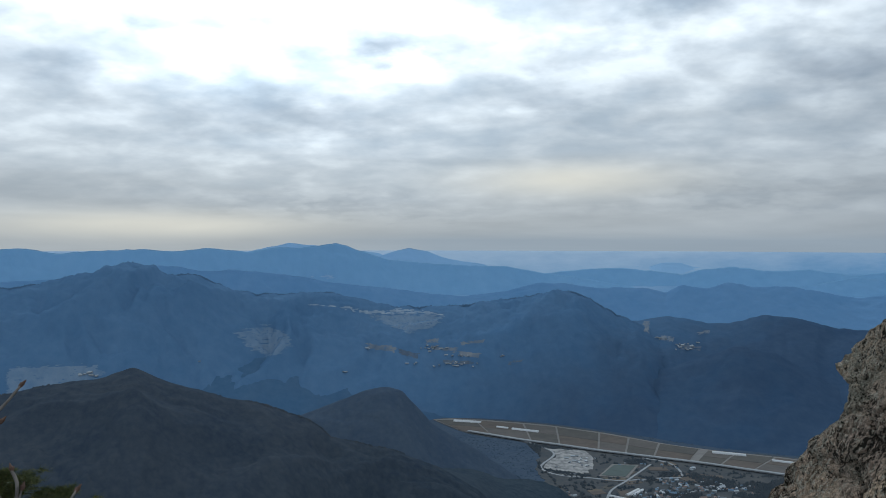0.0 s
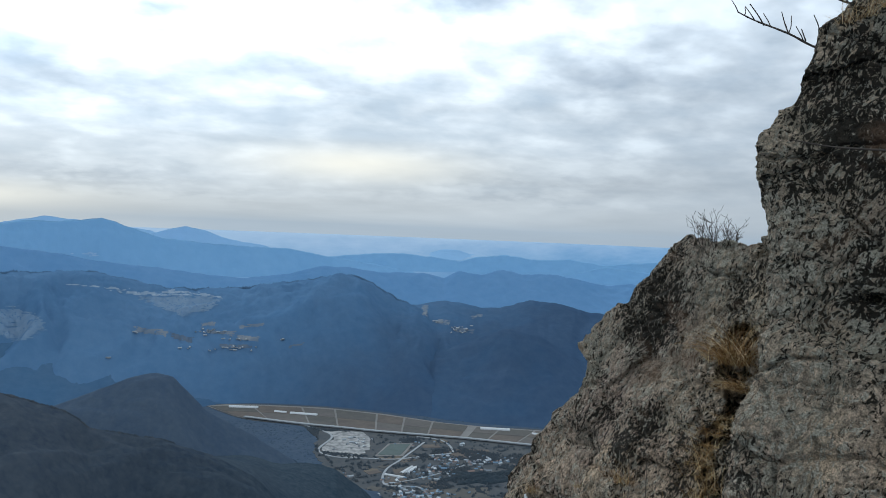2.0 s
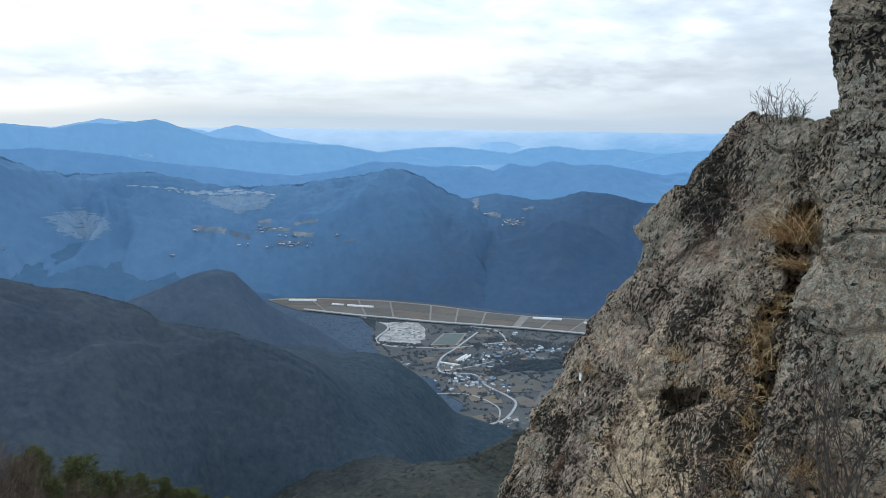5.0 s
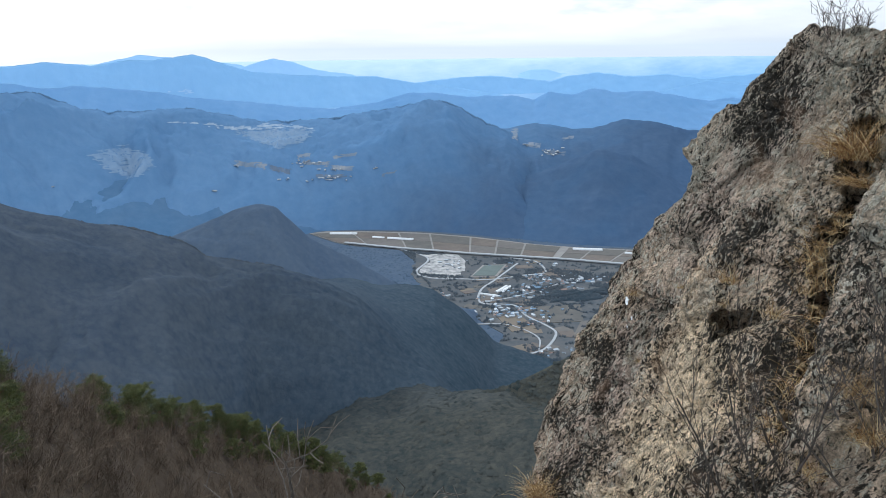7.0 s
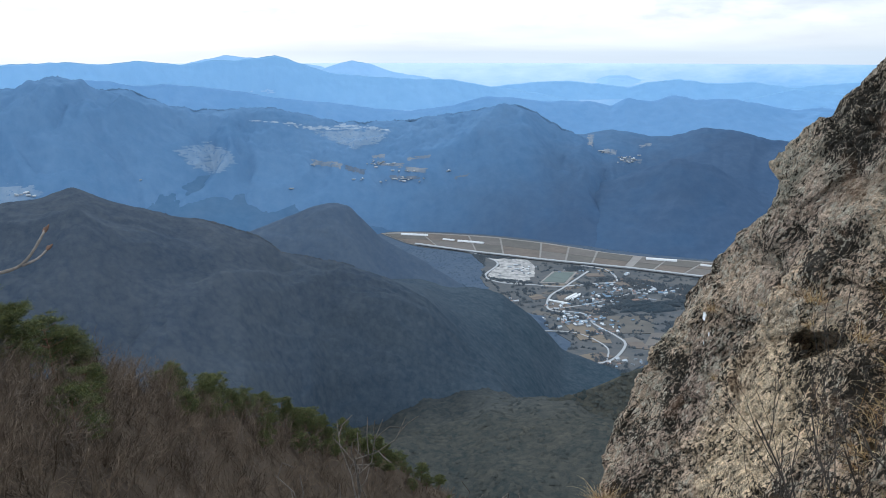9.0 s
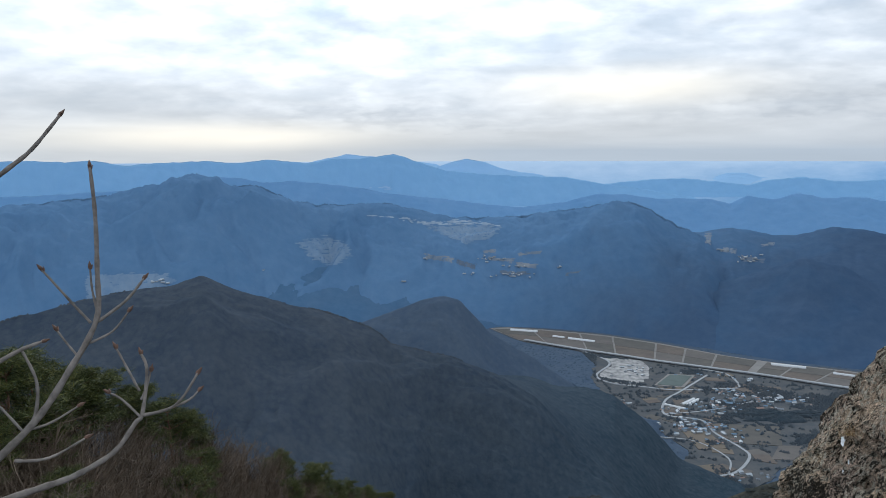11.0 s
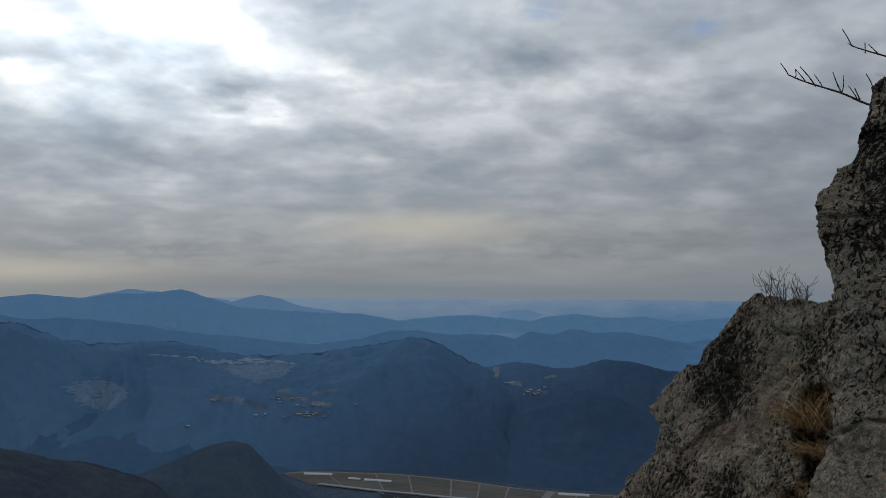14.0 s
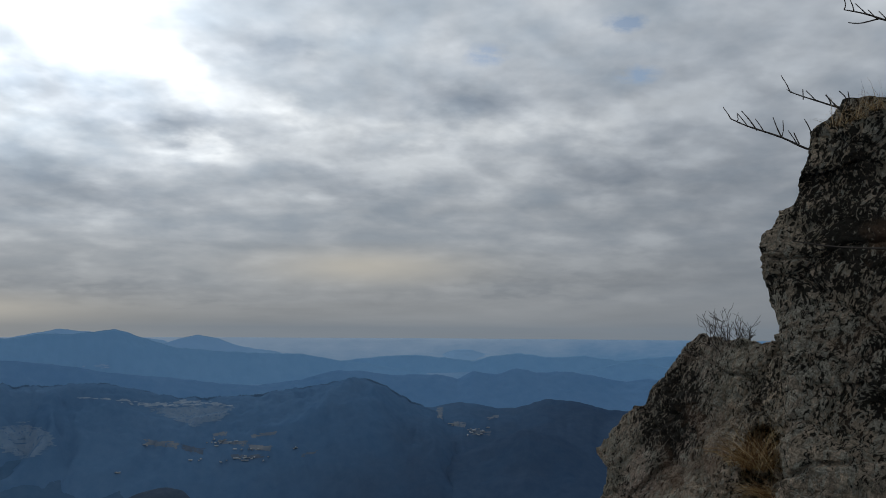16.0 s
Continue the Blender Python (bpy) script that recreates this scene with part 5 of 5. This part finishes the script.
def bare_tree(seed, height, depth=3, twigs=3, thin=0.007):
    rng = random.Random(seed)
    out = []
    for _ in range(rng.choice((1, 2, 2, 3))):
        grow(rng, out, (rng.gauss(0, 0.12), rng.gauss(0, 0.12), -0.3), (rng.gauss(0, 0.25), rng.gauss(0, 0.25), 1), height * rng.uniform(0.7, 1.0), 0.055, depth, 0.22, twigs, 0.35, 4, 0.48, 1.15)
    v, f = tubes([(a, b, max(r, thin), max(s, thin * 0.7)) for a, b, r, s in out], 3)
    return mesh("bare_tree", v, f, False)


def pine_tree(seed, height):
    rng = random.Random(seed)
    wood, clumps = [], []
    p, d = Vector((0, 0, -0.4)), Vector((rng.gauss(0, 0.08), rng.gauss(0, 0.08), 1))
    steps = 9
    for i in range(steps):
        d = (d + Vector((rng.gauss(0, 0.08), rng.gauss(0, 0.08), 0.1))).normalized()
        q = p + d * height / steps
        wood.append((tuple(p), tuple(q), 0.12 * (1 - i / (steps + 1)), 0.12 * (1 - (i + 1) / (steps + 1))))
        if i >= 4:
            for _ in range(6):
                a = rng.uniform(0, 2 * math.pi)
                reach = height * 0.40 * (1.1 - 0.75 * (i / steps) ** 1.5) * rng.uniform(0.6, 1.1)
                tip = q + Vector((math.cos(a) * reach, math.sin(a) * reach, reach * rng.uniform(0.0, 0.22)))
                mid = p.lerp(tip, 0.55) + Vector((0, 0, -0.06 * reach))
                wood += [(tuple(p), tuple(mid), 0.03, 0.022), (tuple(mid), tuple(tip), 0.022, 0.01)]
                for t in (0.5, 0.75, 0.9, 1.0, 1.05):
                    clumps.append((mid.lerp(tip, (t - 0.5) * 2 if t < 1 else 1) + Vector((rng.gauss(0, 0.20), rng.gauss(0, 0.20), rng.gauss(0.05, 0.05))), rng.uniform(0.38, 0.62)))
        p = q
    clumps += [(p + Vector((rng.gauss(0, 0.2), rng.gauss(0, 0.2), rng.uniform(-0.3, 0.25))), rng.uniform(0.4, 0.6)) for _ in range(8)]
    v, f = [], []
    for c, size in clumps:
        for _ in range(80):
            w = Vector((rng.gauss(0, 1), rng.gauss(0, 1), rng.gauss(0.30, 0.38))).normalized()
            s = w.cross(Vector((rng.gauss(0, 1), rng.gauss(0, 1), rng.gauss(0, 1)))).normalized() * size * 0.026
            a = c + Vector((rng.gauss(0, 0.34), rng.gauss(0, 0.34), rng.gauss(0, 0.06))) * size
            k = len(v)
            v += [tuple(a - s), tuple(a + s), tuple(a + w * size * rng.uniform(0.45, 0.85))]
            f.append((k, k + 1, k + 2))
    tv, tf = tubes(wood, 5)
    thing = tagged(new("pine_tree"), "green pine tree among leafless brush on the spur", "tree", "pines on the spur")
    link("trunk", mesh("trunk", tv, tf, False), PINE_BARK, thing)
    link("crown", mesh("crown", v, f, False), NEEDLES, thing)
    return thing


def make_wood():
    rng = random.Random(11)
    # near stretch as single trees, the far end of the spur as one mass
    meshes = [bare_tree(s, h) for s, h in ((1, 2.6), (2, 3.2), (3, 2.2), (4, 3.6), (5, 2.8), (6, 3.0))]
    for i, m in enumerate(meshes):
        m.materials.append(PALE_BARK if i in (2, 4) else BARK)
    for i in range(150):
        p = hillside_point(rng.uniform(9, 46), 0.30 + 0.74 * rng.random() ** 0.8)
        ob = tagged(new("bare_tree", meshes[i % 6]), "leafless grey-brown brushwood tree on the spur", "tree", "bare trees on the spur")
        ob.matrix_world = pose(*p, rng.gauss(0, 6), rng.gauss(0, 6), rng.uniform(0, 360)) @ Matrix.Scale(rng.uniform(0.75, 1.15), 4)
    bushes = [bare_tree(s, h, 2, 2, 0.011) for s, h in ((31, 2.6), (32, 3.2), (33, 2.2), (34, 3.6), (35, 2.8), (36, 3.0))]
    brush = [np.array([tuple(v.co) for v in m.vertices]) for m in bushes]
    faces = [np.array([tuple(p.vertices) for p in m.polygons]) for m in bushes]
    vs, fs, count = [], [], 0
    for i in range(1450):
        p = hillside_point(rng.uniform(-8, 24) if i % 4 else rng.uniform(22, 46), 0.35 + 0.70 * rng.random() ** 0.7)
        m = np.array(pose(*p, 0, 0, rng.uniform(0, 360)) @ Matrix.Scale(rng.uniform(0.6, 1.1), 4))
        vs.append(brush[i % 6] @ m[:3, :3].T + m[:3, 3])
        fs.append(faces[i % 6] + count)
        count += len(vs[-1])
    tagged(link("brushwood", mesh("brushwood", np.concatenate(vs), np.concatenate(fs), False), BARK), "dense leafless undergrowth on the spur", "undergrowth", kind="stuff")
    pines = [pine_tree(s, h) for s, h in ((21, 5.0), (22, 4.2), (23, 5.8))]
    spots = [(34, 1.0, 1.15), (32.4, 0.97, 1.1), (31, 1.02, 1.0), (36, 0.92, 1.2), (33, 0.9, 0.9), (29.3, 1.0, 0.9), (28, 0.97, 0.95), (27, 1.03, 0.85), (25.2, 1.0, 0.85), (24.3, 0.98, 0.95), (23.6, 1.0, 0.9),
             (24.4, 0.60, 0.75), (34.0, 0.47, 0.6), (32.8, 0.44, 0.5), (24.2, 0.76, 0.62), (33.5, 0.66, 0.6), (18.0, 1.0, 0.95), (17.2, 1.02, 0.8), (15.6, 1.0, 0.9), (14.8, 0.98, 1.0), (14.0, 1.0, 0.95), (13.2, 0.97, 0.9), (12.4, 1.0, 1.0), (11.6, 0.96, 0.95),
             (10.8, 1.0, 1.05), (10.2, 0.93, 0.8), (9.4, 1.0, 1.0), (8.6, 0.97, 1.1), (7.8, 1.0, 1.0), (7.0, 0.95, 1.1), (6.2, 1.0, 1.1), (5.4, 0.97, 1.1), (4.6, 1.0, 1.0), (3.6, 0.98, 1.1), (2.8, 1.0, 1.1),
             (2.0, 0.96, 1.2), (1.0, 1.0, 1.1), (0.0, 0.97, 1.2), (-1.0, 1.0, 1.1), (-2.2, 0.97, 1.2), (-3.5, 1.0, 1.2), (8.0, 0.82, 0.8), (11.0, 0.80, 0.7), (5.5, 0.86, 0.9), (39, 1.0, 1.1), (42, 0.95, 1.2), (38, 0.8, 0.8)]
    spots = [(a, v, s * (1.02 if a > 20 else 0.82)) for a, v, s in spots] + [(17.5 - 0.85 * k + rng.gauss(0, 0.5), 0.84 + 0.19 * rng.random(), rng.uniform(0.45, 0.85)) for k in range(26)]
    for i, (a, v, s) in enumerate(spots):
        p = hillside_point(a + rng.gauss(0, 0.2), v)
        p.z -= 0.5
        m = pose(*p, rng.gauss(0, 3), rng.gauss(0, 3), rng.uniform(0, 360))
        if i < 3:
            pines[i].matrix_world = m
            pines[i].scale = (s, s, s)
        else:
            ob = copy_thing(pines[i % 3], m)
            ob.scale = (s, s, s)


make_hillside()
make_wood()


def sweep(points, r0, r1, n=6, sides=7):
    """One rounded, tapering stem along a line, closed at its ends."""
    line = smooth_line(points, n)
    t = np.gradient(line, axis=0)
    t /= np.linalg.norm(t, axis=1)[:, None]
    x = np.cross(t, np.array([0.31, 0.17, 0.93]))
    x /= np.linalg.norm(x, axis=1)[:, None]
    y = np.cross(t, x)
    k = np.linspace(0, 1, len(line))
    r = (r0 + (r1 - r0) * k) * (1 + 0.10 * np.sin(np.arange(len(line)) * 2.1))
    a = np.arange(sides) * 2 * math.pi / sides
    v = line[:, None] + r[:, None, None] * (np.cos(a)[None, :, None] * x[:, None] + np.sin(a)[None, :, None] * y[:, None])
    f = []
    for i in range(len(line) - 1):
        f += [(i * sides + j, i * sides + (j + 1) % sides, (i + 1) * sides + (j + 1) % sides, (i + 1) * sides + j) for j in range(sides)]
    f += [tuple(range(sides))[::-1], tuple((len(line) - 1) * sides + j for j in range(sides))]
    return v.reshape(-1, 3), f


def bud(p, way, size):
    w = Vector(way).normalized()
    p = Vector(p)
    return [(tuple(p), tuple(p + w * size * 0.6), size * 0.28, size * 0.42), (tuple(p + w * size * 0.6), tuple(p + w * size * 1.6), size * 0.42, size * 0.06)]


def make_near_branches():
    thing = tagged(new("oak_sapling"), "leafless oak sapling with pale twigs and brown buds beside the ledge", "sapling")
    stems = (
        ([(-0.72, 0.62, -0.50), (-0.65, 0.718, -0.352), (-0.60, 0.783, -0.284), (-0.573, 0.815, -0.232), (-0.55, 0.841, -0.176), (-0.55, 0.85, -0.117), (-0.551, 0.855, -0.051), (-0.553, 0.854, 0.004)], 0.0062, 0.0022),
        ([(-0.555, 0.838, -0.179), (-0.573, 0.832, -0.154), (-0.60, 0.821, -0.113)], 0.0022, 0.0014),
        ([(-0.548, 0.842, -0.178), (-0.522, 0.86, -0.156), (-0.504, 0.872, -0.131)], 0.0026, 0.0016),
        ([(-0.55, 0.843, -0.163), (-0.555, 0.845, -0.14), (-0.557, 0.847, -0.115)], 0.0018, 0.0012),
        ([(-0.555, 0.833, -0.202), (-0.534, 0.847, -0.191), (-0.519, 0.859, -0.169)], 0.0020, 0.0012),
        ([(-0.565, 0.824, -0.217), (-0.576, 0.821, -0.20), (-0.586, 0.819, -0.184)], 0.0018, 0.0012),
        ([(-0.72, 0.62, -0.50), (-0.649, 0.714, -0.364), (-0.625, 0.735, -0.359), (-0.584, 0.766, -0.352), (-0.556, 0.787, -0.346), (-0.523, 0.813, -0.328), (-0.505, 0.833, -0.299), (-0.499, 0.839, -0.29), (-0.498, 0.854, -0.241), (-0.505, 0.856, -0.221)], 0.0060, 0.0018),
        ([(-0.499, 0.838, -0.292), (-0.466, 0.857, -0.285), (-0.444, 0.876, -0.25)], 0.0026, 0.0016),
        ([(-0.465, 0.856, -0.286), (-0.451, 0.865, -0.28), (-0.442, 0.871, -0.271)], 0.0020, 0.0012),
        ([(-0.504, 0.845, -0.264), (-0.516, 0.845, -0.239), (-0.53, 0.845, -0.211)], 0.0020, 0.0013),
        ([(-0.501, 0.837, -0.293), (-0.521, 0.834, -0.271), (-0.533, 0.83, -0.262)], 0.0020, 0.0013),
        ([(-0.502, 0.843, -0.274), (-0.497, 0.849, -0.261), (-0.494, 0.856, -0.242)], 0.0018, 0.0012))
    more = (
        ([(-0.74, 0.66, -0.20), (-0.66, 0.785, -0.035), (-0.627, 0.809, 0.001), (-0.603, 0.823, 0.025), (-0.575, 0.837, 0.064)], 0.0045, 0.0020),
        ([(-0.74, 0.64, -0.34), (-0.66, 0.756, -0.23), (-0.635, 0.779, -0.213), (-0.615, 0.796, -0.201), (-0.598, 0.808, -0.195)], 0.0045, 0.0020),
        ([(-0.615, 0.796, -0.202), (-0.60, 0.796, -0.241), (-0.599, 0.785, -0.278), (-0.608, 0.772, -0.297)], 0.0018, 0.0028),
        ([(-0.611, 0.762, -0.32), (-0.582, 0.78, -0.323), (-0.551, 0.805, -0.308)], 0.0024, 0.0014),
        ([(-0.70, 0.60, -0.50), (-0.645, 0.702, -0.394), (-0.618, 0.716, -0.407), (-0.595, 0.729, -0.414), (-0.571, 0.743, -0.418)], 0.0040, 0.0018),
        ([(-0.604, 0.776, -0.295), (-0.624, 0.772, -0.267), (-0.634, 0.769, -0.253)], 0.0020, 0.0013),
        ([(-0.604, 0.778, -0.29), (-0.585, 0.791, -0.286), (-0.561, 0.811, -0.272)], 0.0020, 0.0013),
        ([(-0.72, 0.62, -0.50), (-0.74, 0.66, -0.20)], 0.008, 0.0045), ([(-0.72, 0.62, -0.50), (-0.74, 0.64, -0.34)], 0.008, 0.0045),
        ([(-0.95, 0.40, -2.9), (-0.84, 0.50, -1.6), (-0.72, 0.62, -0.50), (-0.70, 0.60, -0.50)], 0.016, 0.008))
    for pts, r0, r1 in stems + more:
        v, f = sweep(pts, r0 * 0.82, r1 * 0.9)
        twig = link("twig", mesh("twig", v, f), TWIG, thing)
        if r1 < 0.0025:
            a, b = Vector(pts[-2]), Vector(pts[-1])
            out = bud(b, b - a, 0.0055)
            for k in (-1, 1):
                out += bud(b - (b - a) * 0.05, (b - a).normalized() + Vector((0.6 * k, 0.2, 0.1)), 0.004)
            v, f = tubes(out, 6)
            link("bud", mesh("bud", v, f), BUD, twig, "brown winter bud")


def shrub(name, label, seed, base, stems, length, radius, mat, lean=(0, 0, 1), depth=2, kids=2, spread=0.7, scatter=0.08, thin=0.0011, bend=0.14):
    rng = random.Random(seed)
    thing = tagged(new(name), label, "shrub")
    thing.matrix_world = pose(*base)
    for _ in range(stems):
        out = []
        start = (rng.gauss(0, scatter), rng.gauss(0, scatter), -0.04)
        grow(rng, out, start, Vector(lean) + Vector((rng.gauss(0, 0.35), rng.gauss(0, 0.35), rng.gauss(0, 0.2))), length * rng.uniform(0.7, 1.1), radius, depth, bend, kids, 0.35, 4, 0.5, spread)
        v, f = tubes([(a, b, max(r, thin), max(s, thin * 0.8)) for a, b, r, s in out], 5)
        link("stem", mesh("stem", v, f), mat, thing)
    return thing


def tuft(base, size, count, seed, lean=(0, 0, 0), label="tuft of dry straw-coloured grass in a rock crevice"):
    """A tuft of arching dry blades."""
    rng = random.Random(seed)
    v, f = [], []
    for _ in range(count):
        p = Vector((rng.gauss(0, size * 0.16), rng.gauss(0, size * 0.16), -0.02))
        d = Vector((rng.gauss(0, 0.55) + lean[0], rng.gauss(0, 0.55) + lean[1], 0.9 + lean[2])).normalized()
        ln, w = size * rng.uniform(0.35, 1.15), size * 0.0045 + 0.0006
        side = d.cross(Vector((rng.gauss(0, 1), rng.gauss(0, 1), 0.2))).normalized()
        k = len(v)
        for i in range(5):
            t = i / 4
            wide = w * (1 - t * 0.9)
            v += [tuple(p - side * wide), tuple(p + side * wide)]
            p = p + d * (ln / 4)
            d = (d + Vector((rng.gauss(0, 0.1), rng.gauss(0, 0.1), -0.30 - 0.25 * t))).normalized()
        f += [(k + 2 * i, k + 2 * i + 1, k + 2 * i + 3, k + 2 * i + 2) for i in range(4)]
    ob = tagged(link("grass_tuft", mesh("grass_tuft", v, f), STRAW), label, "grass", "grass tufts on the rock")
    ob.matrix_world = pose(*base)
    return ob


def make_rock_plants():
    tuft((1.33, 4.18, -2.95), 0.24, 520, 5, (-0.2, -0.2, 0.3), "yellow-green dry tuft at the foot of the slab")
    tuft((2.60, 3.26, -0.60), 0.32, 360, 1, (-0.45, -0.15, 0.1), "large tuft of golden dry grass in the crevice")
    tuft((2.58, 3.16, -0.72), 0.24, 160, 2, (-0.3, -0.1, -0.4))
    rng = random.Random(3)
    path = [(2.50, 3.10, -0.86), (2.42, 3.18, -1.00), (2.36, 3.10, -1.13), (2.30, 3.00, -1.26), (2.22, 2.90, -1.40), (2.12, 2.80, -1.55), (2.02, 2.74, -1.72), (1.95, 2.70, -1.86)]
    for i, p in enumerate(smooth_line(path, 3)):
        tuft(tuple(p + np.array([rng.gauss(-0.03, 0.02), rng.gauss(0, 0.03), 0])), rng.uniform(0.10, 0.24), 38, 20 + i, (-0.35, -0.25, rng.uniform(-0.7, 0.2)))
    for i, (p, s, n) in enumerate((((2.05, 4.50, -1.68), 0.12, 60), ((2.17, 3.56, -1.30), 0.17, 80), ((2.14, 3.50, -1.42), 0.10, 50), ((1.93, 4.07, -1.97), 0.10, 40), ((2.10, 3.96, -1.46), 0.08, 30),
                                   ((1.90, 2.22, -1.30), 0.17, 150), ((1.90, 2.14, -1.44), 0.17, 140), ((1.74, 2.20, -1.60), 0.14, 80), ((2.18, 3.16, -1.36), 0.16, 60))):
        tuft(p, s, n, 60 + i, (-0.3, -0.2, 0.0), "small tuft of rusty dry grass on the rock")
    shrub("bare_shrub", "small leafless shrub on the rock shelf", 4, (2.98, 3.95, -0.05), 11, 0.21, 0.0026, TWIG_DARK, (-0.1, 0.1, 0.6), 2, 2, 0.9, 0.07, 0.0011, 0.22)
    shrub("bare_shrub", "leafless grey shrub at the foot of the slab", 5, (1.68, 2.42, -2.05), 5, 0.78, 0.006, TWIG_DARK, (-0.15, -0.1, 1), 2, 2, 0.55, 0.10)
    shrub("bare_shrub", "leafless shrub against the rock pillar", 6, (1.84, 2.10, -1.55), 5, 0.60, 0.005, TWIG_DARK, (-0.3, 0.05, 1), 2, 2, 0.6, 0.10)
    shrub("bare_shrub", "thin dark leafless shrub in front of the rock pillar", 9, (1.86, 1.96, -1.26), 7, 0.36, 0.0032, TWIG_DARK, (-0.25, 0.2, 0.9), 2, 2, 0.9, 0.07, 0.0011, 0.20)
    shrub("bare_shrub", "pale leafless shrub below the ledge", 7, (-0.42, 4.2, -3.75), 5, 1.15, 0.015, GREY_TWIG, (0.02, 0, 1), 2, 2, 1.0, 0.15, 0.0036, 0.48)
    shrub("bare_shrub", "pale leafless shrub below the ledge", 8, (0.02, 4.3, -3.8), 4, 0.95, 0.013, GREY_TWIG, (0.05, 0, 1), 2, 2, 1.0, 0.15, 0.0034, 0.48)
    thing = tagged(new("overhanging_branch"), "thin leafless branch growing from the top of the rock pillar", "branch")
    for pts, r0 in (([(2.90, 2.62, 0.84), (2.727, 2.706, 0.89), (2.616, 2.807, 0.906), (2.508, 2.881, 0.978), (2.384, 2.961, 1.044), (2.318, 2.998, 1.085)], 0.006),
                    ([(2.508, 2.881, 0.978), (2.50, 2.90, 1.03), (2.48, 2.90, 1.08)], 0.003), ([(2.42, 2.94, 1.02), (2.40, 2.96, 1.07), (2.36, 2.97, 1.12)], 0.003), ([(2.57, 2.84, 0.94), (2.56, 2.86, 1.0)], 0.003),
                    ([(2.86, 2.52, 1.05), (2.703, 2.669, 1.072), (2.594, 2.752, 1.127), (2.507, 2.811, 1.177)], 0.005), ([(2.66, 2.70, 1.09), (2.63, 2.73, 1.15)], 0.0028), ([(2.70, 2.66, 1.075), (2.69, 2.66, 1.15)], 0.0028),
                    ([(2.78, 2.62, 1.05), (2.70, 2.70, 1.02), (2.647, 2.769, 0.987)], 0.003), ([(2.70, 2.69, 1.075), (2.70, 2.68, 1.12), (2.67, 2.69, 1.16)], 0.003), ([(2.56, 2.79, 1.14), (2.56, 2.79, 1.19)], 0.0024),
                    ([(2.95, 2.35, 1.32), (2.741, 2.474, 1.413), (2.675, 2.521, 1.455), (2.606, 2.573, 1.489)], 0.005), ([(2.72, 2.49, 1.43), (2.66, 2.54, 1.42), (2.62, 2.57, 1.43)], 0.003),
                    ([(2.62, 2.80, 0.915), (2.60, 2.80, 1.0), (2.57, 2.80, 1.05)], 0.003), ([(2.434, 2.242, 0.38), (2.301, 2.373, 0.397), (2.185, 2.465, 0.426)], 0.004)):
        v, f = sweep(pts, r0 * 1.2, max(0.0020, r0 * 0.45), 5, 6)
        link("twig", mesh("twig", v, f), TWIG_DARK, thing)
        if r0 >= 0.005:
            line = smooth_line(pts, 4)
            for k in range(4, len(line), 2):
                q = Vector(line[k])
                w = Vector((rng.gauss(-0.3, 0.4), rng.gauss(0.2, 0.3), rng.uniform(0.3, 1.0))).normalized() * rng.uniform(0.04, 0.10)
                tip = q + w
                v, f = sweep([tuple(q), tuple(q + w * 0.5 + Vector((0.006, 0, -0.004))), tuple(tip)], 0.0028, 0.0019, 4, 5)
                twig = link("twig", mesh("twig", v, f), TWIG_DARK, thing)
                v, f = tubes(bud(tip, w, 0.005), 5)
                link("bud", mesh("bud", v, f), BUD, twig, "brown winter bud")
    for i, p in enumerate(((2.70, 2.62, 1.03), (2.64, 2.68, 1.00), (2.76, 2.56, 1.06))):
        tuft(p, 0.16, 50, 90 + i, (-0.2, -0.1, 0.2), "thin dry grass on top of the pillar")


def make_scrap():
    """A scrap of white paper caught on the rock, and crumbs of it below."""
    paper = plain("white_paper", (0.85, 0.86, 0.86), 0.7, 0.05, 40.0)
    thing = tagged(new("paper_scrap"), "crumpled scrap of white paper caught on the slab", "litter")
    for name, at, size, seed in (("sheet", (1.975, 4.40, -1.70), 0.026, 1), ("crumb", (1.965, 4.29, -1.78), 0.012, 2), ("crumb", (1.96, 4.34, -1.86), 0.009, 3)):
        rng = random.Random(seed)
        v, f, n = [], [], 8
        for i in range(n):
            for j in range(n):
                u, w = i / (n - 1) - 0.5, j / (n - 1) - 0.5
                r = 1 - 0.5 * (abs(u) > 0.4 and abs(w) > 0.4)
                bump = 0.35 * noise.noise((u * 5 + seed, w * 5, 2.0))
                v.append((at[0] - size * bump - 0.01, at[1] - size * 2 * u * r * 0.8, at[2] + size * 2.3 * w * r))
        for i in range(n - 1):
            for j in range(n - 1):
                f.append((i * n + j, i * n + j + 1, (i + 1) * n + j + 1, (i + 1) * n + j))
        link(name, mesh(name, v, f), paper, thing)


make_near_branches()
make_rock_plants()
make_scrap()
